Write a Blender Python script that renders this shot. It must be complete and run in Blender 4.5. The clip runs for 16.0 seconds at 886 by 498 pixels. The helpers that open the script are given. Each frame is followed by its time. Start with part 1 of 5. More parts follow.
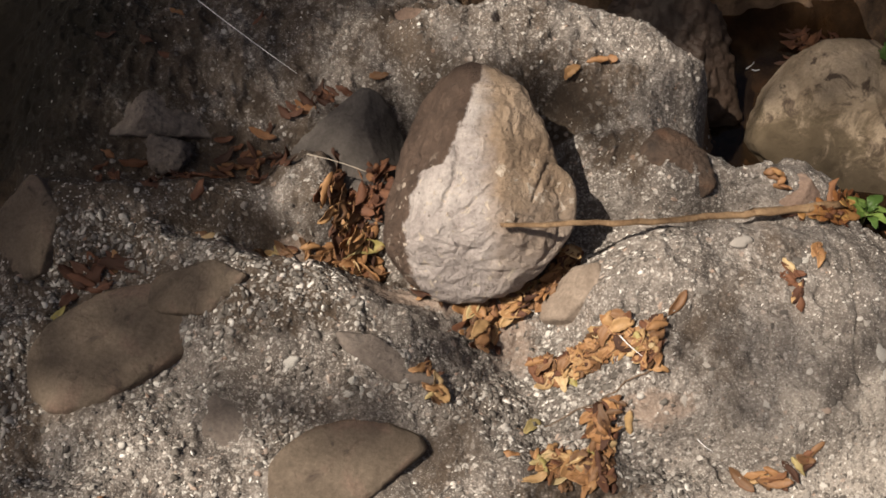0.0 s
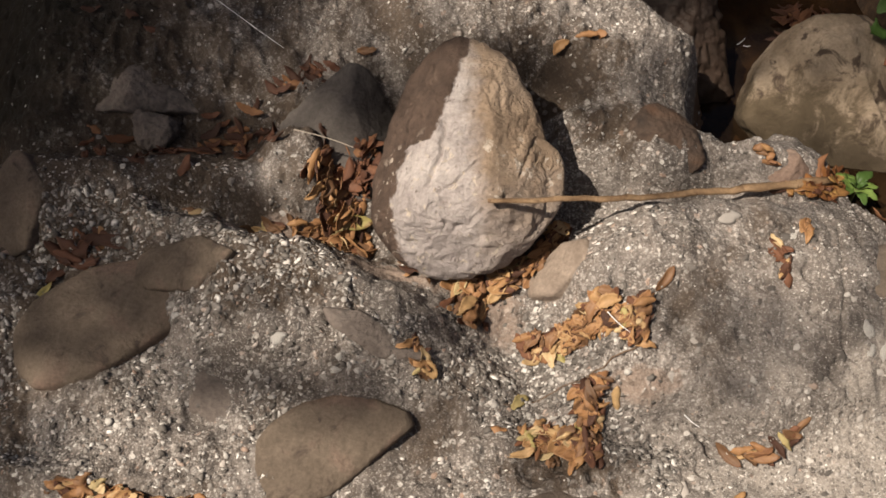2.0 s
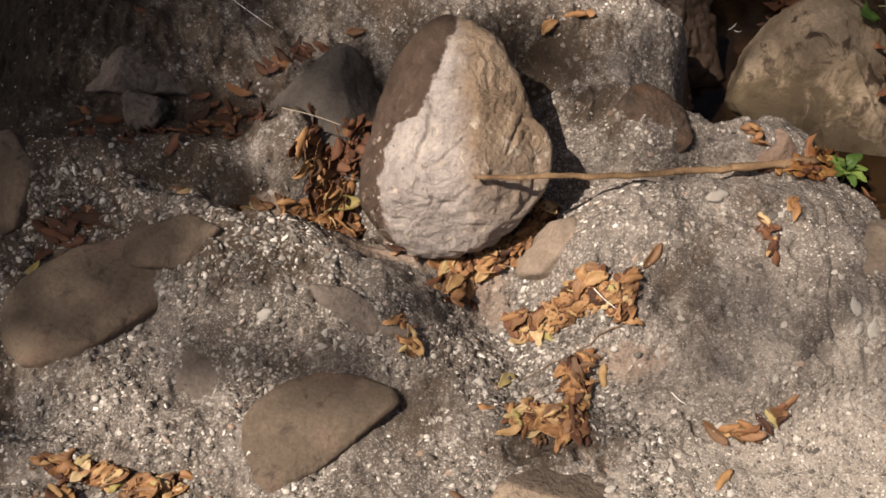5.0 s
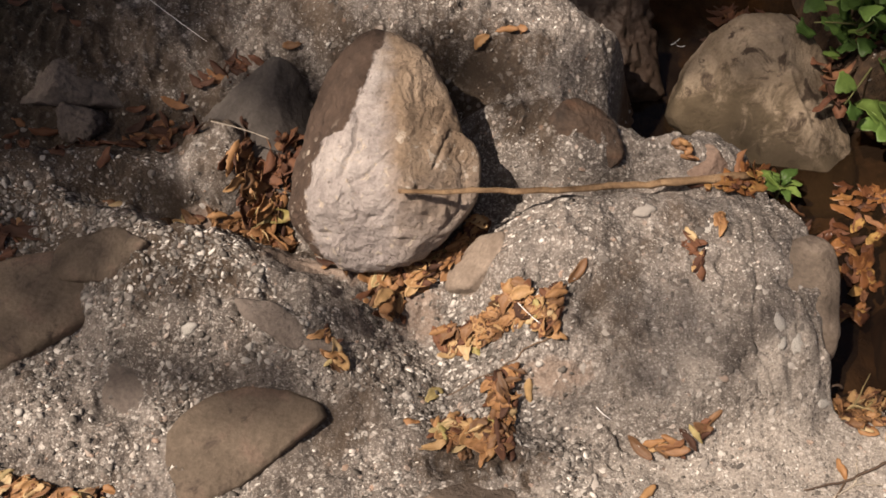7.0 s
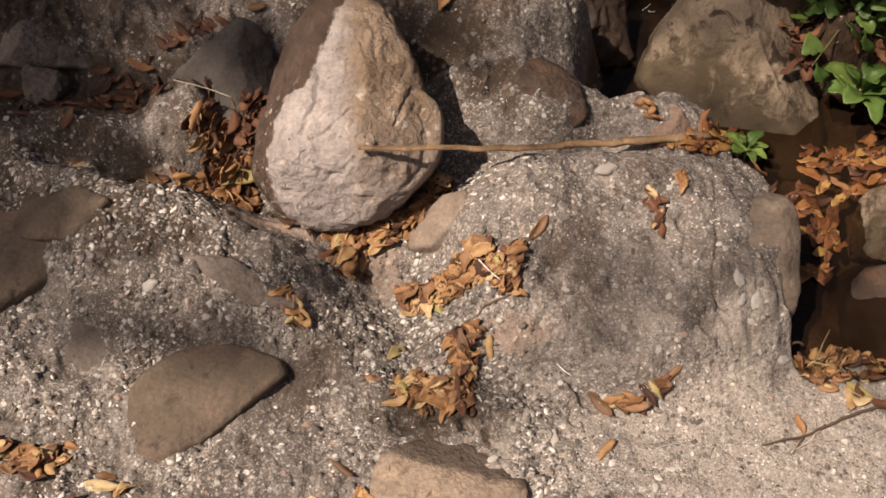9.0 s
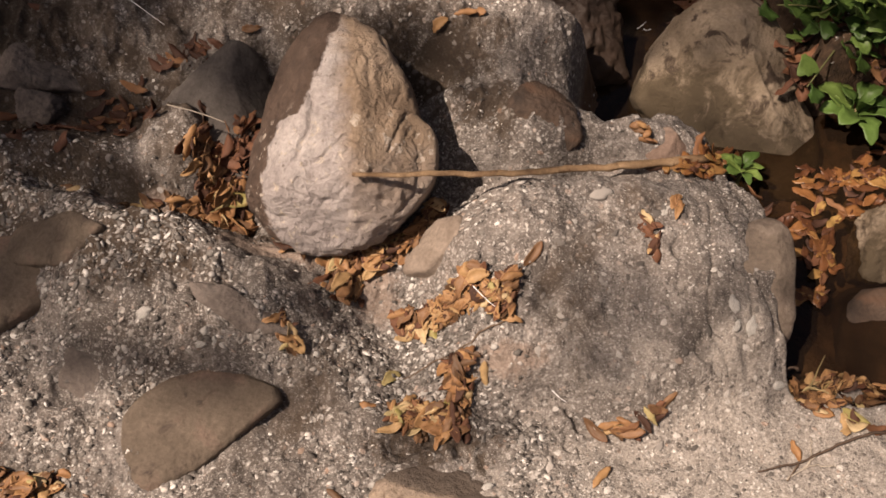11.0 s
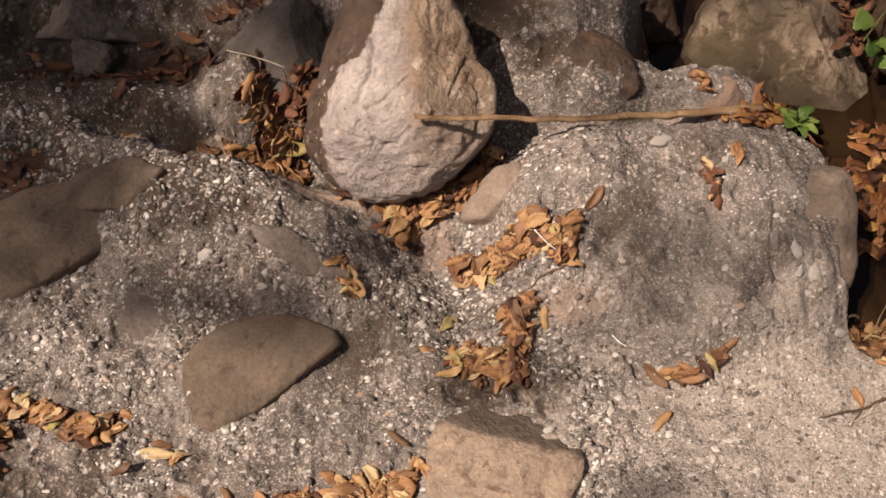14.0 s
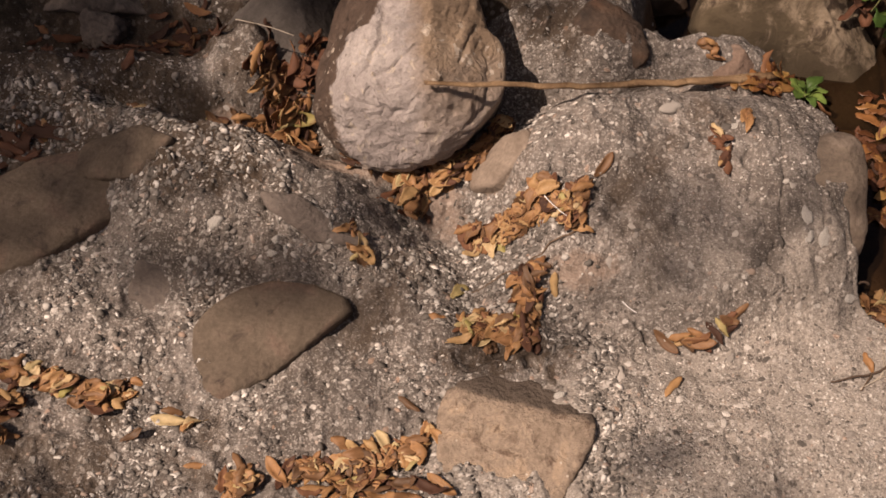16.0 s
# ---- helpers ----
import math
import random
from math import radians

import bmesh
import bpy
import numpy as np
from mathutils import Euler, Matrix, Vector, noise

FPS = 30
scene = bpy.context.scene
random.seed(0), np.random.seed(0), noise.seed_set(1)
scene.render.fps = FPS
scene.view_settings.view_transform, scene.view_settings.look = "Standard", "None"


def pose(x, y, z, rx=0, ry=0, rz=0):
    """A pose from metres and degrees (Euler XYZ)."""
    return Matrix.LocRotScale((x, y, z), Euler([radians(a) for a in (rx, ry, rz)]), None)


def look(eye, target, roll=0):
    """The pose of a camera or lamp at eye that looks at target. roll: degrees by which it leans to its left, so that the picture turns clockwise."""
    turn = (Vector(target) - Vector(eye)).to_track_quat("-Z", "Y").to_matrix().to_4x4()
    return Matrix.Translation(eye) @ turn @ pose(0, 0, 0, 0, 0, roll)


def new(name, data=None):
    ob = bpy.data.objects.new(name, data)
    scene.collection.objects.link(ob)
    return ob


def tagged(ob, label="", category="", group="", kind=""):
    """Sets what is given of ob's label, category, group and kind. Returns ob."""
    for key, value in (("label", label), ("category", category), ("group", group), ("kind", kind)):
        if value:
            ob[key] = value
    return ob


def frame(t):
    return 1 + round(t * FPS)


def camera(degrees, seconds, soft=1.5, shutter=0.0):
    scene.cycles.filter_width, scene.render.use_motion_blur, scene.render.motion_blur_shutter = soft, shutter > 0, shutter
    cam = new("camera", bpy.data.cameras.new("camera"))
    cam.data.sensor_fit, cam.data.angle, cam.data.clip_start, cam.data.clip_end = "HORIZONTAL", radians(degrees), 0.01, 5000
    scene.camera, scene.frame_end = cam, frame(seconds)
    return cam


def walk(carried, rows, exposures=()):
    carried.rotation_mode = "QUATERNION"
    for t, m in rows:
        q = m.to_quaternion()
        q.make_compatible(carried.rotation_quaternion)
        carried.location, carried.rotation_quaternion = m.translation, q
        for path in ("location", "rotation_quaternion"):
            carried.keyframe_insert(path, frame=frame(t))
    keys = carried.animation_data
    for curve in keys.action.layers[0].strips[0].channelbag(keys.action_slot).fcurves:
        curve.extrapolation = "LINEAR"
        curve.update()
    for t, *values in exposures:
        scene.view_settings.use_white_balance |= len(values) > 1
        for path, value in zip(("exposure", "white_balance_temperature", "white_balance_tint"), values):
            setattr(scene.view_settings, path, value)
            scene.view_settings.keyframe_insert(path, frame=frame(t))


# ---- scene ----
cam = camera(48, 16.0, soft=1.68)
PATH = [
    (0, (0.0778, -0.8862, 1.4037), (0.0257, 0.0684, 0.1208), -1.03),
    (0.5, (0.0745, -0.8872, 1.4036), (0.0153, 0.0751, 0.1267), -0.97),
    (1, (0.0733, -0.8871, 1.4035), (0.0181, 0.0725, 0.1244), -0.88),
    (1.5, (0.0701, -0.8912, 1.3981), (0.0147, 0.0492, 0.1048), -0.94),
    (2, (0.0901, -0.8873, 1.3959), (0.0464, 0.0412, 0.0936), -0.69),
    (2.5, (0.082, -0.8949, 1.391), (0.0429, 0.032, 0.0873), -0.2),
    (3, (0.0842, -0.895, 1.3915), (0.0399, 0.0257, 0.0836), -0.46),
    (5.5, (0.1437, -0.9249, 1.3666), (0.0972, 0.0128, 0.071), -0.85),
    (6, (0.1815, -0.8928, 1.3882), (0.1437, 0.0432, 0.0911), -0.58),
    (6.5, (0.1963, -0.9109, 1.3763), (0.1582, 0.0361, 0.0872), -0.47),
    (7, (0.2158, -0.9135, 1.3724), (0.1816, 0.0366, 0.0855), 0.09),
    (7.5, (0.211, -0.9261, 1.366), (0.1762, 0.0053, 0.0656), 0.47),
    (8, (0.2498, -0.9541, 1.3461), (0.217, -0.0142, 0.0517), 0),
    (8.5, (0.2707, -0.9565, 1.3432), (0.239, -0.0203, 0.0461), 0.1),
    (11, (0.2776, -0.9162, 1.3668), (0.2514, 0.0185, 0.0685), 0.31),
    (11.5, (0.2066, -0.9214, 1.3638), (0.1597, 0.0118, 0.065), -1.25),
    (12, (0.2075, -0.9452, 1.342), (0.165, -0.0024, 0.0499), -0.79),
    (12.5, (0.214, -0.9468, 1.3457), (0.1679, -0.0135, 0.0469), -0.64),
    (13, (0.2198, -0.9419, 1.3476), (0.1795, -0.0072, 0.0496), -0.29),
    (13.5, (0.2038, -0.9709, 1.3338), (0.1474, -0.0282, 0.0423), -0.9),
    (14, (0.2075, -0.9849, 1.3182), (0.1601, -0.0543, 0.0175), -0.45),
    (14.5, (0.2259, -1.0108, 1.2986), (0.1808, -0.0841, -0.0049), -0.54),
    (15, (0.2155, -1.0243, 1.2872), (0.1813, -0.1044, -0.0214), 0.04),
    (15.5, (0.2062, -1.012, 1.2978), (0.1596, -0.0921, -0.0105), -0.57),
    (16, (0.1947, -1.0235, 1.2911), (0.1465, -0.0966, -0.0121), -0.65),
]
walk(cam, [(t, look(eye, target, roll)) for t, eye, target, roll in PATH],
     [(0, -0.05, 6650, 9), (8, -0.08, 7000, 16), (13.5, -0.14, 7240, 20), (15, -0.05, 7290, 20), (15.5, -0.25, 7370, 22), (16, -0.36, 7450, 23)])

# ---- light ----
SUN_WAY = Vector((0.47, 0.30, -0.83)).normalized()
world = bpy.data.worlds.new("sky")
scene.world = world
world.use_nodes = True
_sky = world.node_tree.nodes.new("ShaderNodeTexSky")
_sky.sky_type, _sky.sun_disc = "NISHITA", False
_sky.air_density, _sky.dust_density, _sky.ozone_density = 0.7, 6.0, 0.4
_sky.sun_elevation = math.asin(-SUN_WAY.z)
_sky.sun_rotation = math.atan2(-SUN_WAY.x, -SUN_WAY.y)
_bg = world.node_tree.nodes["Background"]
_bg.inputs["Strength"].default_value = 0.05
world.node_tree.links.new(_sky.outputs[0], _bg.inputs["Color"])
sun = new("sun", bpy.data.lights.new("sun", "SUN"))
sun.data.energy, sun.data.angle, sun.data.color = 7.0, radians(0.55), (1.0, 0.89, 0.76)
sun.matrix_world = look(Vector((0, 0, 6)) - SUN_WAY * 4, Vector((0, 0, 6)))
scene.view_settings.exposure = 0.0

# ---- ground form ----
WATER = -0.07


def smooth(a, b, x):
    u = np.clip((x - a) / (b - a), 0, 1)
    return u * u * (3 - 2 * u)


def lattice(ix, iy, iz, seed):
    n = (ix * 374761393 + iy * 668265263 + iz * 2147483647 + seed * 974634777) & 0x7FFFFFFF
    n = ((n ^ (n >> 13)) * 1274126177) & 0x7FFFFFFF
    return ((n ^ (n >> 16)) & 0xFFFF) / 32767.5 - 1.0


def value_noise(x, y, z, seed=0):
    x, y, z = np.broadcast_arrays(np.asarray(x, float), np.asarray(y, float), np.asarray(z, float))
    fx, fy, fz = np.floor(x), np.floor(y), np.floor(z)
    ix, iy, iz = fx.astype(np.int64), fy.astype(np.int64), fz.astype(np.int64)
    ux, uy, uz = x - fx, y - fy, z - fz
    ux, uy, uz = (u * u * u * (u * (u * 6 - 15) + 10) for u in (ux, uy, uz))
    out = 0
    for a in (0, 1):
        for b in (0, 1):
            for c in (0, 1):
                w = (ux if a else 1 - ux) * (uy if b else 1 - uy) * (uz if c else 1 - uz)
                out = out + w * lattice(ix + a, iy + b, iz + c, seed)
    return out


def fbm(x, y, z=0.0, octaves=4, seed=0, gain=0.5):
    total, amp = 0, 1.0
    for k in range(octaves):
        total = total + amp * value_noise(x, y, z, seed + 17 * k)
        x, y, z, amp = x * 2.03 + 5.1, y * 2.03 + 3.7, z * 2.03 + 1.3, amp * gain
    return total


# mounds and hollows of the outcrop: centre, half sizes, turn in degrees, height, edge (1 soft, 2 and more flat-topped)
FORMS = [
    (-0.20, -0.05, 0.26, 0.115, -17, 0.080, 3.2),  # dome by the leaf channel
    (-0.20, 0.115, 0.26, 0.040, -8, -0.060, 1.6),  # leaf channel behind the dome
    (0.05, 0.15, 0.13, 0.12, 0, -0.015, 1.5),      # seat of the standing boulder
    (-0.128, 0.165, 0.048, 0.100, 8, -0.034, 2.2), # crevice beside the boulder
    (0.55, -0.02, 0.30, 0.185, 4, 0.084, 3.2),     # flat-topped block beside the pool
    (0.565, -0.10, 0.09, 0.05, 0, -0.016, 1.2),    # hollow in its front
    (0.34, 0.05, 0.12, 0.075, 20, 0.034, 2.0),     # its shoulder
    (0.46, 0.115, 0.20, 0.035, 6, 0.010, 1.8),     # its back lip, under the reed
    (0.42, 0.185, 0.22, 0.020, 6, -0.030, 1.4),    # slot behind the lip
    (0.16, -0.11, 0.05, 0.13, 35, -0.024, 1.0),    # runnel
    (0.38, -0.22, 0.17, 0.035, -12, -0.022, 1.0),  # runnel below the block
    (0.26, -0.08, 0.08, 0.030, 10, -0.018, 1.2),   # leaf hollow at the block's foot
    (-0.385, -0.005, 0.065, 0.055, 20, -0.034, 1.3), # shelf at the long cobble's shoulder
    (0.66, -0.36, 0.28, 0.12, 0, 0.014, 1.6),      # sandy apron
    (-0.42, -0.28, 0.16, 0.05, 10, 0.012, 1.4),    # low swell
    (-0.195, -0.350, 0.080, 0.050, 20, -0.022, 1.4), # dip under the wedge cobble
    (-0.45, -0.345, 0.16, 0.022, -4, -0.016, 1.2), # leaf seam
    (0.05, -0.45, 0.14, 0.035, 4, -0.020, 1.2),    # leaf hollow below the tan block
    (-0.50, 0.15, 0.24, 0.085, -4, 0.038, 2.4),    # terrace
    (-0.42, 0.30, 0.30, 0.06, 4, -0.055, 1.4),     # groove behind the terrace
    (-0.22, 0.195, 0.065, 0.105, 14, 0.058, 2.2),  # flank of the grey hump
    (0.20, 0.445, 0.28, 0.10, -5, 0.110, 2.6),     # back ridge
    (-0.25, 0.54, 0.30, 0.12, 10, 0.045, 1.5),     # its low end
    (0.19, 0.335, 0.15, 0.035, -6, -0.050, 1.2),   # shade groove under the ridge
    (0.35, 0.265, 0.12, 0.085, -22, 0.070, 1.8),   # mound beside the boulder
    (0.565, 0.43, 0.075, 0.12, -10, -0.26, 2.2),   # dark pit
    (0.59, 0.240, 0.080, 0.05, -14, 0.044, 1.8),   # toe by the pool
    (0.48, 0.72, 0.50, 0.19, -3, -0.36, 3.0),      # cleft behind the ridge
    (1.20, 0.62, 0.30, 0.22, 0, -0.10, 2.0),       # low bank beyond the pool
    (-0.95, 0.35, 0.20, 0.45, 0, -0.16, 1.8),      # drop at the dark side
]
SHORE_Y = (-0.3, -0.15, 0.0, 0.08, 0.13, 0.17, 0.21, 0.26, 0.31, 0.40, 0.60, 1.0)
SHORE_X = (0.84, 0.795, 0.772, 0.765, 0.765, 0.72, 0.69, 0.70, 0.64, 0.58, 0.56, 0.55)


# open cracks: width, depth and course
CRACKS = [
    (0.004, 0.020, (0.431, -0.189), (0.456, -0.214), (0.481, -0.244)), (0.0025, 0.008, (0.354, 0.077), (0.365, 0.03), (0.392, -0.001), (0.40, -0.03)),
    (0.004, 0.012, (0.622, 0.03), (0.622, -0.032), (0.629, -0.098), (0.676, -0.164)), (0.003, 0.010, (0.677, -0.06), (0.663, -0.121), (0.699, -0.169)),
    (0.003, 0.010, (-0.312, -0.02), (-0.312, -0.05), (-0.302, -0.101)), (0.004, 0.012, (-0.157, 0.17), (-0.157, 0.145), (-0.150, 0.12)),
    (0.003, 0.008, (0.446, -0.232), (0.460, -0.274)), (0.004, 0.010, (0.40, -0.42), (0.433, -0.464), (0.463, -0.484)),
    (0.006, 0.024, (0.105, 0.53), (0.112, 0.475), (0.118, 0.43), (0.150, 0.385)), (0.003, 0.009, (0.70, 0.08), (0.705, 0.02), (0.725, -0.05), (0.74, -0.11)),
    (0.002, 0.006, (0.148, -0.172), (0.22, -0.155), (0.29, -0.138), (0.350, -0.118)), (0.003, 0.009, (0.66, 0.10), (0.655, 0.04), (0.668, -0.02)),
]


def crack_depth(x, y):
    out = np.zeros(np.broadcast(x, y).shape)
    wx = x + 0.010 * value_noise(x * 34, y * 34, 0.0, 206) + 0.005 * value_noise(x * 90, y * 90, 0.0, 207)
    wy = y + 0.010 * value_noise(x * 34, y * 34, 0.0, 210) + 0.005 * value_noise(x * 90, y * 90, 0.0, 208)
    for wide, deep, *line in CRACKS:
        near = np.full(out.shape, 9.0)
        for (ax, ay), (bx, by) in zip(line, line[1:]):
            lx, ly = bx - ax, by - ay
            u = np.clip(((wx - ax) * lx + (wy - ay) * ly) / (lx * lx + ly * ly), 0, 1)
            near = np.minimum(near, np.hypot(wx - ax - u * lx, wy - ay - u * ly))
        out = np.maximum(out, deep * np.exp(-(near / wide) ** 2))
    return out * (0.35 + 0.65 * smooth(-0.4, 0.4, value_noise(x * 28, y * 28, 0.0, 209)))


def chunks(x, y, size, seed):
    """Broken facets: the plane jumps and tilts from one angular fragment to the next; -1 to 1."""
    x, y = np.broadcast_arrays(np.asarray(x, float) / size, np.asarray(y, float) / size)
    fx, fy = np.floor(x).astype(np.int64), np.floor(y).astype(np.int64)
    best, out = np.full(x.shape, 9.0), np.zeros(x.shape)
    for a in (-1, 0, 1):
        for b in (-1, 0, 1):
            ix, iy = fx + a, fy + b
            dx = x - (ix + 0.5 + 0.45 * lattice(ix, iy, 0 * ix, seed))
            dy = y - (iy + 0.5 + 0.45 * lattice(ix, iy, 0 * ix, seed + 1))
            d = dx * dx + dy * dy
            h = 0.8 * lattice(ix, iy, 0 * ix, seed + 2) + 0.7 * (dx * lattice(ix, iy, 0 * ix, seed + 3) + dy * lattice(ix, iy, 0 * ix, seed + 4))
            near = d < best
            out = np.where(near, h, out)
            best = np.minimum(best, d)
    return out


def land(x, y):
    """1 on rock, 0 in the pool."""
    wob = 0.012 * value_noise(x * 22, y * 22, 0.0, 5)
    edge = np.interp(y, SHORE_Y, SHORE_X) + wob
    pool = smooth(0.0, 0.035, x - edge) * smooth(-0.185, -0.135, y + 2.2 * wob + 0.03 * value_noise(x * 9, y * 9, 0.0, 6) - 0.04 * (x - 0.8)) * (1 - smooth(0.88, 1.12, np.hypot((x - 0.95) / 0.75, (y - 0.35) / 0.65) + 3 * wob + 0.10 * value_noise(x * 3, y * 3, 0.0, 8))) * (1 - smooth(0.44, 0.52, y + 0.5 * wob) * smooth(0.90, 0.98, x))
    return 1 - pool


def ground_height(x, y, fine=True):
    x, y = np.asarray(x, float), np.asarray(y, float)
    far = np.hypot(x - 0.1, y)
    z = 0.022 + 0.26 * np.clip(y, -0.28, 0.75) + 0.06 * np.clip(y + 0.28, -0.6, 0)
    wx = x + 0.018 * value_noise(x * 9, y * 9, 0.0, 31)
    wy = y + 0.018 * value_noise(x * 9, y * 9, 0.0, 37)
    for cx, cy, rx, ry, turn, tall, k in FORMS:
        c, s = math.cos(radians(turn)), math.sin(radians(turn))
        u, v = ((wx - cx) * c + (wy - cy) * s) / rx, ((wy - cy) * c - (wx - cx) * s) / ry
        z = z + tall * np.exp(-np.power(u * u + v * v, k))
    z = z + 0.016 * fbm(x * 6, y * 6, 0.0, 2, 41)
    if fine:
        rise = z
        lump = np.abs(fbm(x * 15, y * 15, 0.0, 3, 23))
        sand = smooth(-0.27, -0.19, y)
        calm = 1 - (0.42 + 0.42 * (1 - sand)) * smooth(0.36, 0.50, x + 0.03 * value_noise(x * 9, y * 9, 0.0, 77)) * (1 - smooth(0.12, 0.18, y))
        z = z + (0.006 + 0.010 * calm) * (0.45 - lump) + 0.0025 * calm * (0.4 - np.abs(fbm(x * 55, y * 45, 0.0, 2, 29)))
        z = z - 0.009 * (1 - smooth(0.0, 0.22, np.abs(value_noise(x * 26 + 0.9 * value_noise(x * 9, y * 9, 0.0, 3), y * 4.5, 0.0, 83)))) * smooth(0.60, 0.68, x) * smooth(-0.2, -0.1, y)
        z = z + 0.0034 * (0.25 + 0.75 * calm) * fbm(x * 34, y * 34, 0.0, 3, 53) + 0.0015 * calm * (0.35 - np.abs(fbm(x * 85, y * 85, 0.0, 2, 67))) + 0.0005 * fbm(x * 150, y * 150, 0.0, 2, 71)
        rx, ry = x + 0.004 * value_noise(x * 90, y * 90, 0.0, 73), y + 0.004 * value_noise(x * 90, y * 90, 0.0, 74)
        z = z + calm * (0.0016 * chunks(rx, ry, 0.030, 511) + 0.0010 * chunks(rx, ry, 0.010, 521))
        crack = np.abs(value_noise(x * 11 + 0.8 * value_noise(x * 30, y * 30, 0.0, 3), y * 7, 0.0, 91))
        z = z - 0.005 * calm * (1 - smooth(0.0, 0.03, crack)) * smooth(-0.1, 0.4, value_noise(x * 5, y * 5, 0.0, 97))
        back = smooth(0.30, 0.40, y + 0.03 * value_noise(x * 12, y * 12, 0.0, 88))
        z = z + back * (0.009 * (0.4 - np.abs(fbm(x * 24, y * 24, 0.0, 3, 301))) + 0.0045 * chunks(rx, ry, 0.022, 531))
        z = z - crack_depth(x, y)
        z = z + (rise - z) * smooth(0.95, 1.5, far)
    k = land(x, y)
    z = z * k + (-0.13 + 0.02 * fbm(x * 9, y * 9, 0.0, 2, 13)) * (1 - k)
    roll = smooth(1.6, 6.0, far)
    return z * (1 - roll) + roll * (0.1 + 0.25 * value_noise(x * 0.23, y * 0.23, 0.0, 7))
# ---- end of ground form ----

# ---- materials ----
def material(name, rough=0.85):
    m = bpy.data.materials.new(name)
    m.use_nodes = True
    b = m.node_tree.nodes["Principled BSDF"]
    b.inputs["Roughness"].default_value = rough
    b.inputs["Specular IOR Level"].default_value = 0.3
    return m, m.node_tree, b


def node(tree, kind, **values):
    n = tree.nodes.new(kind)
    for key, v in values.items():
        n.inputs[key].default_value = v
    return n


def place_of(tree, scale=1.0, stretch=(1, 1, 1)):
    co = tree.nodes.new("ShaderNodeTexCoord")
    mp = tree.nodes.new("ShaderNodeMapping")
    mp.inputs["Scale"].default_value = [scale * s for s in stretch]
    tree.links.new(co.outputs["Object"], mp.inputs["Vector"])
    return mp.outputs[0]


def grain(tree, at, scale, detail=4.0, rough=0.55, warp=0.0):
    n = node(tree, "ShaderNodeTexNoise", Scale=scale, Detail=detail, Roughness=rough, Distortion=warp)
    tree.links.new(at, n.inputs["Vector"])
    return n.outputs["Fac"]


def ramp(tree, fac, stops):
    r = tree.nodes.new("ShaderNodeValToRGB")
    e = r.color_ramp.elements
    while len(e) < len(stops):
        e.new(0.5)
    for el, (p, c) in zip(e, stops):
        el.position = p
        el.color = (*c, 1) if len(c) == 3 else c
    tree.links.new(fac, r.inputs[0])
    return r.outputs[0]


def grey(v):
    return (v, v, v)


def mix(tree, fac, a, b, how="MIX"):
    n = tree.nodes.new("ShaderNodeMix")
    n.data_type, n.blend_type = "RGBA", how
    for socket, v in ((n.inputs[0], fac), (n.inputs[6], a), (n.inputs[7], b)):
        if hasattr(v, "is_linked"):
            tree.links.new(v, socket)
        elif isinstance(v, tuple):
            socket.default_value = (*v, 1)
        else:
            socket.default_value = v
    return n.outputs[2]


def maths(tree, op, a, b=0.0, clamp=False):
    n = tree.nodes.new("ShaderNodeMath")
    n.operation, n.use_clamp = op, clamp
    for socket, v in zip(n.inputs, (a, b)):
        if hasattr(v, "is_linked"):
            tree.links.new(v, socket)
        else:
            socket.default_value = v
    return n.outputs[0]


def relief(tree, shader, height, strength=0.5, distance=0.002):
    n = node(tree, "ShaderNodeBump", Strength=strength, Distance=distance)
    tree.links.new(height, n.inputs["Height"])
    tree.links.new(n.outputs[0], shader.inputs["Normal"])


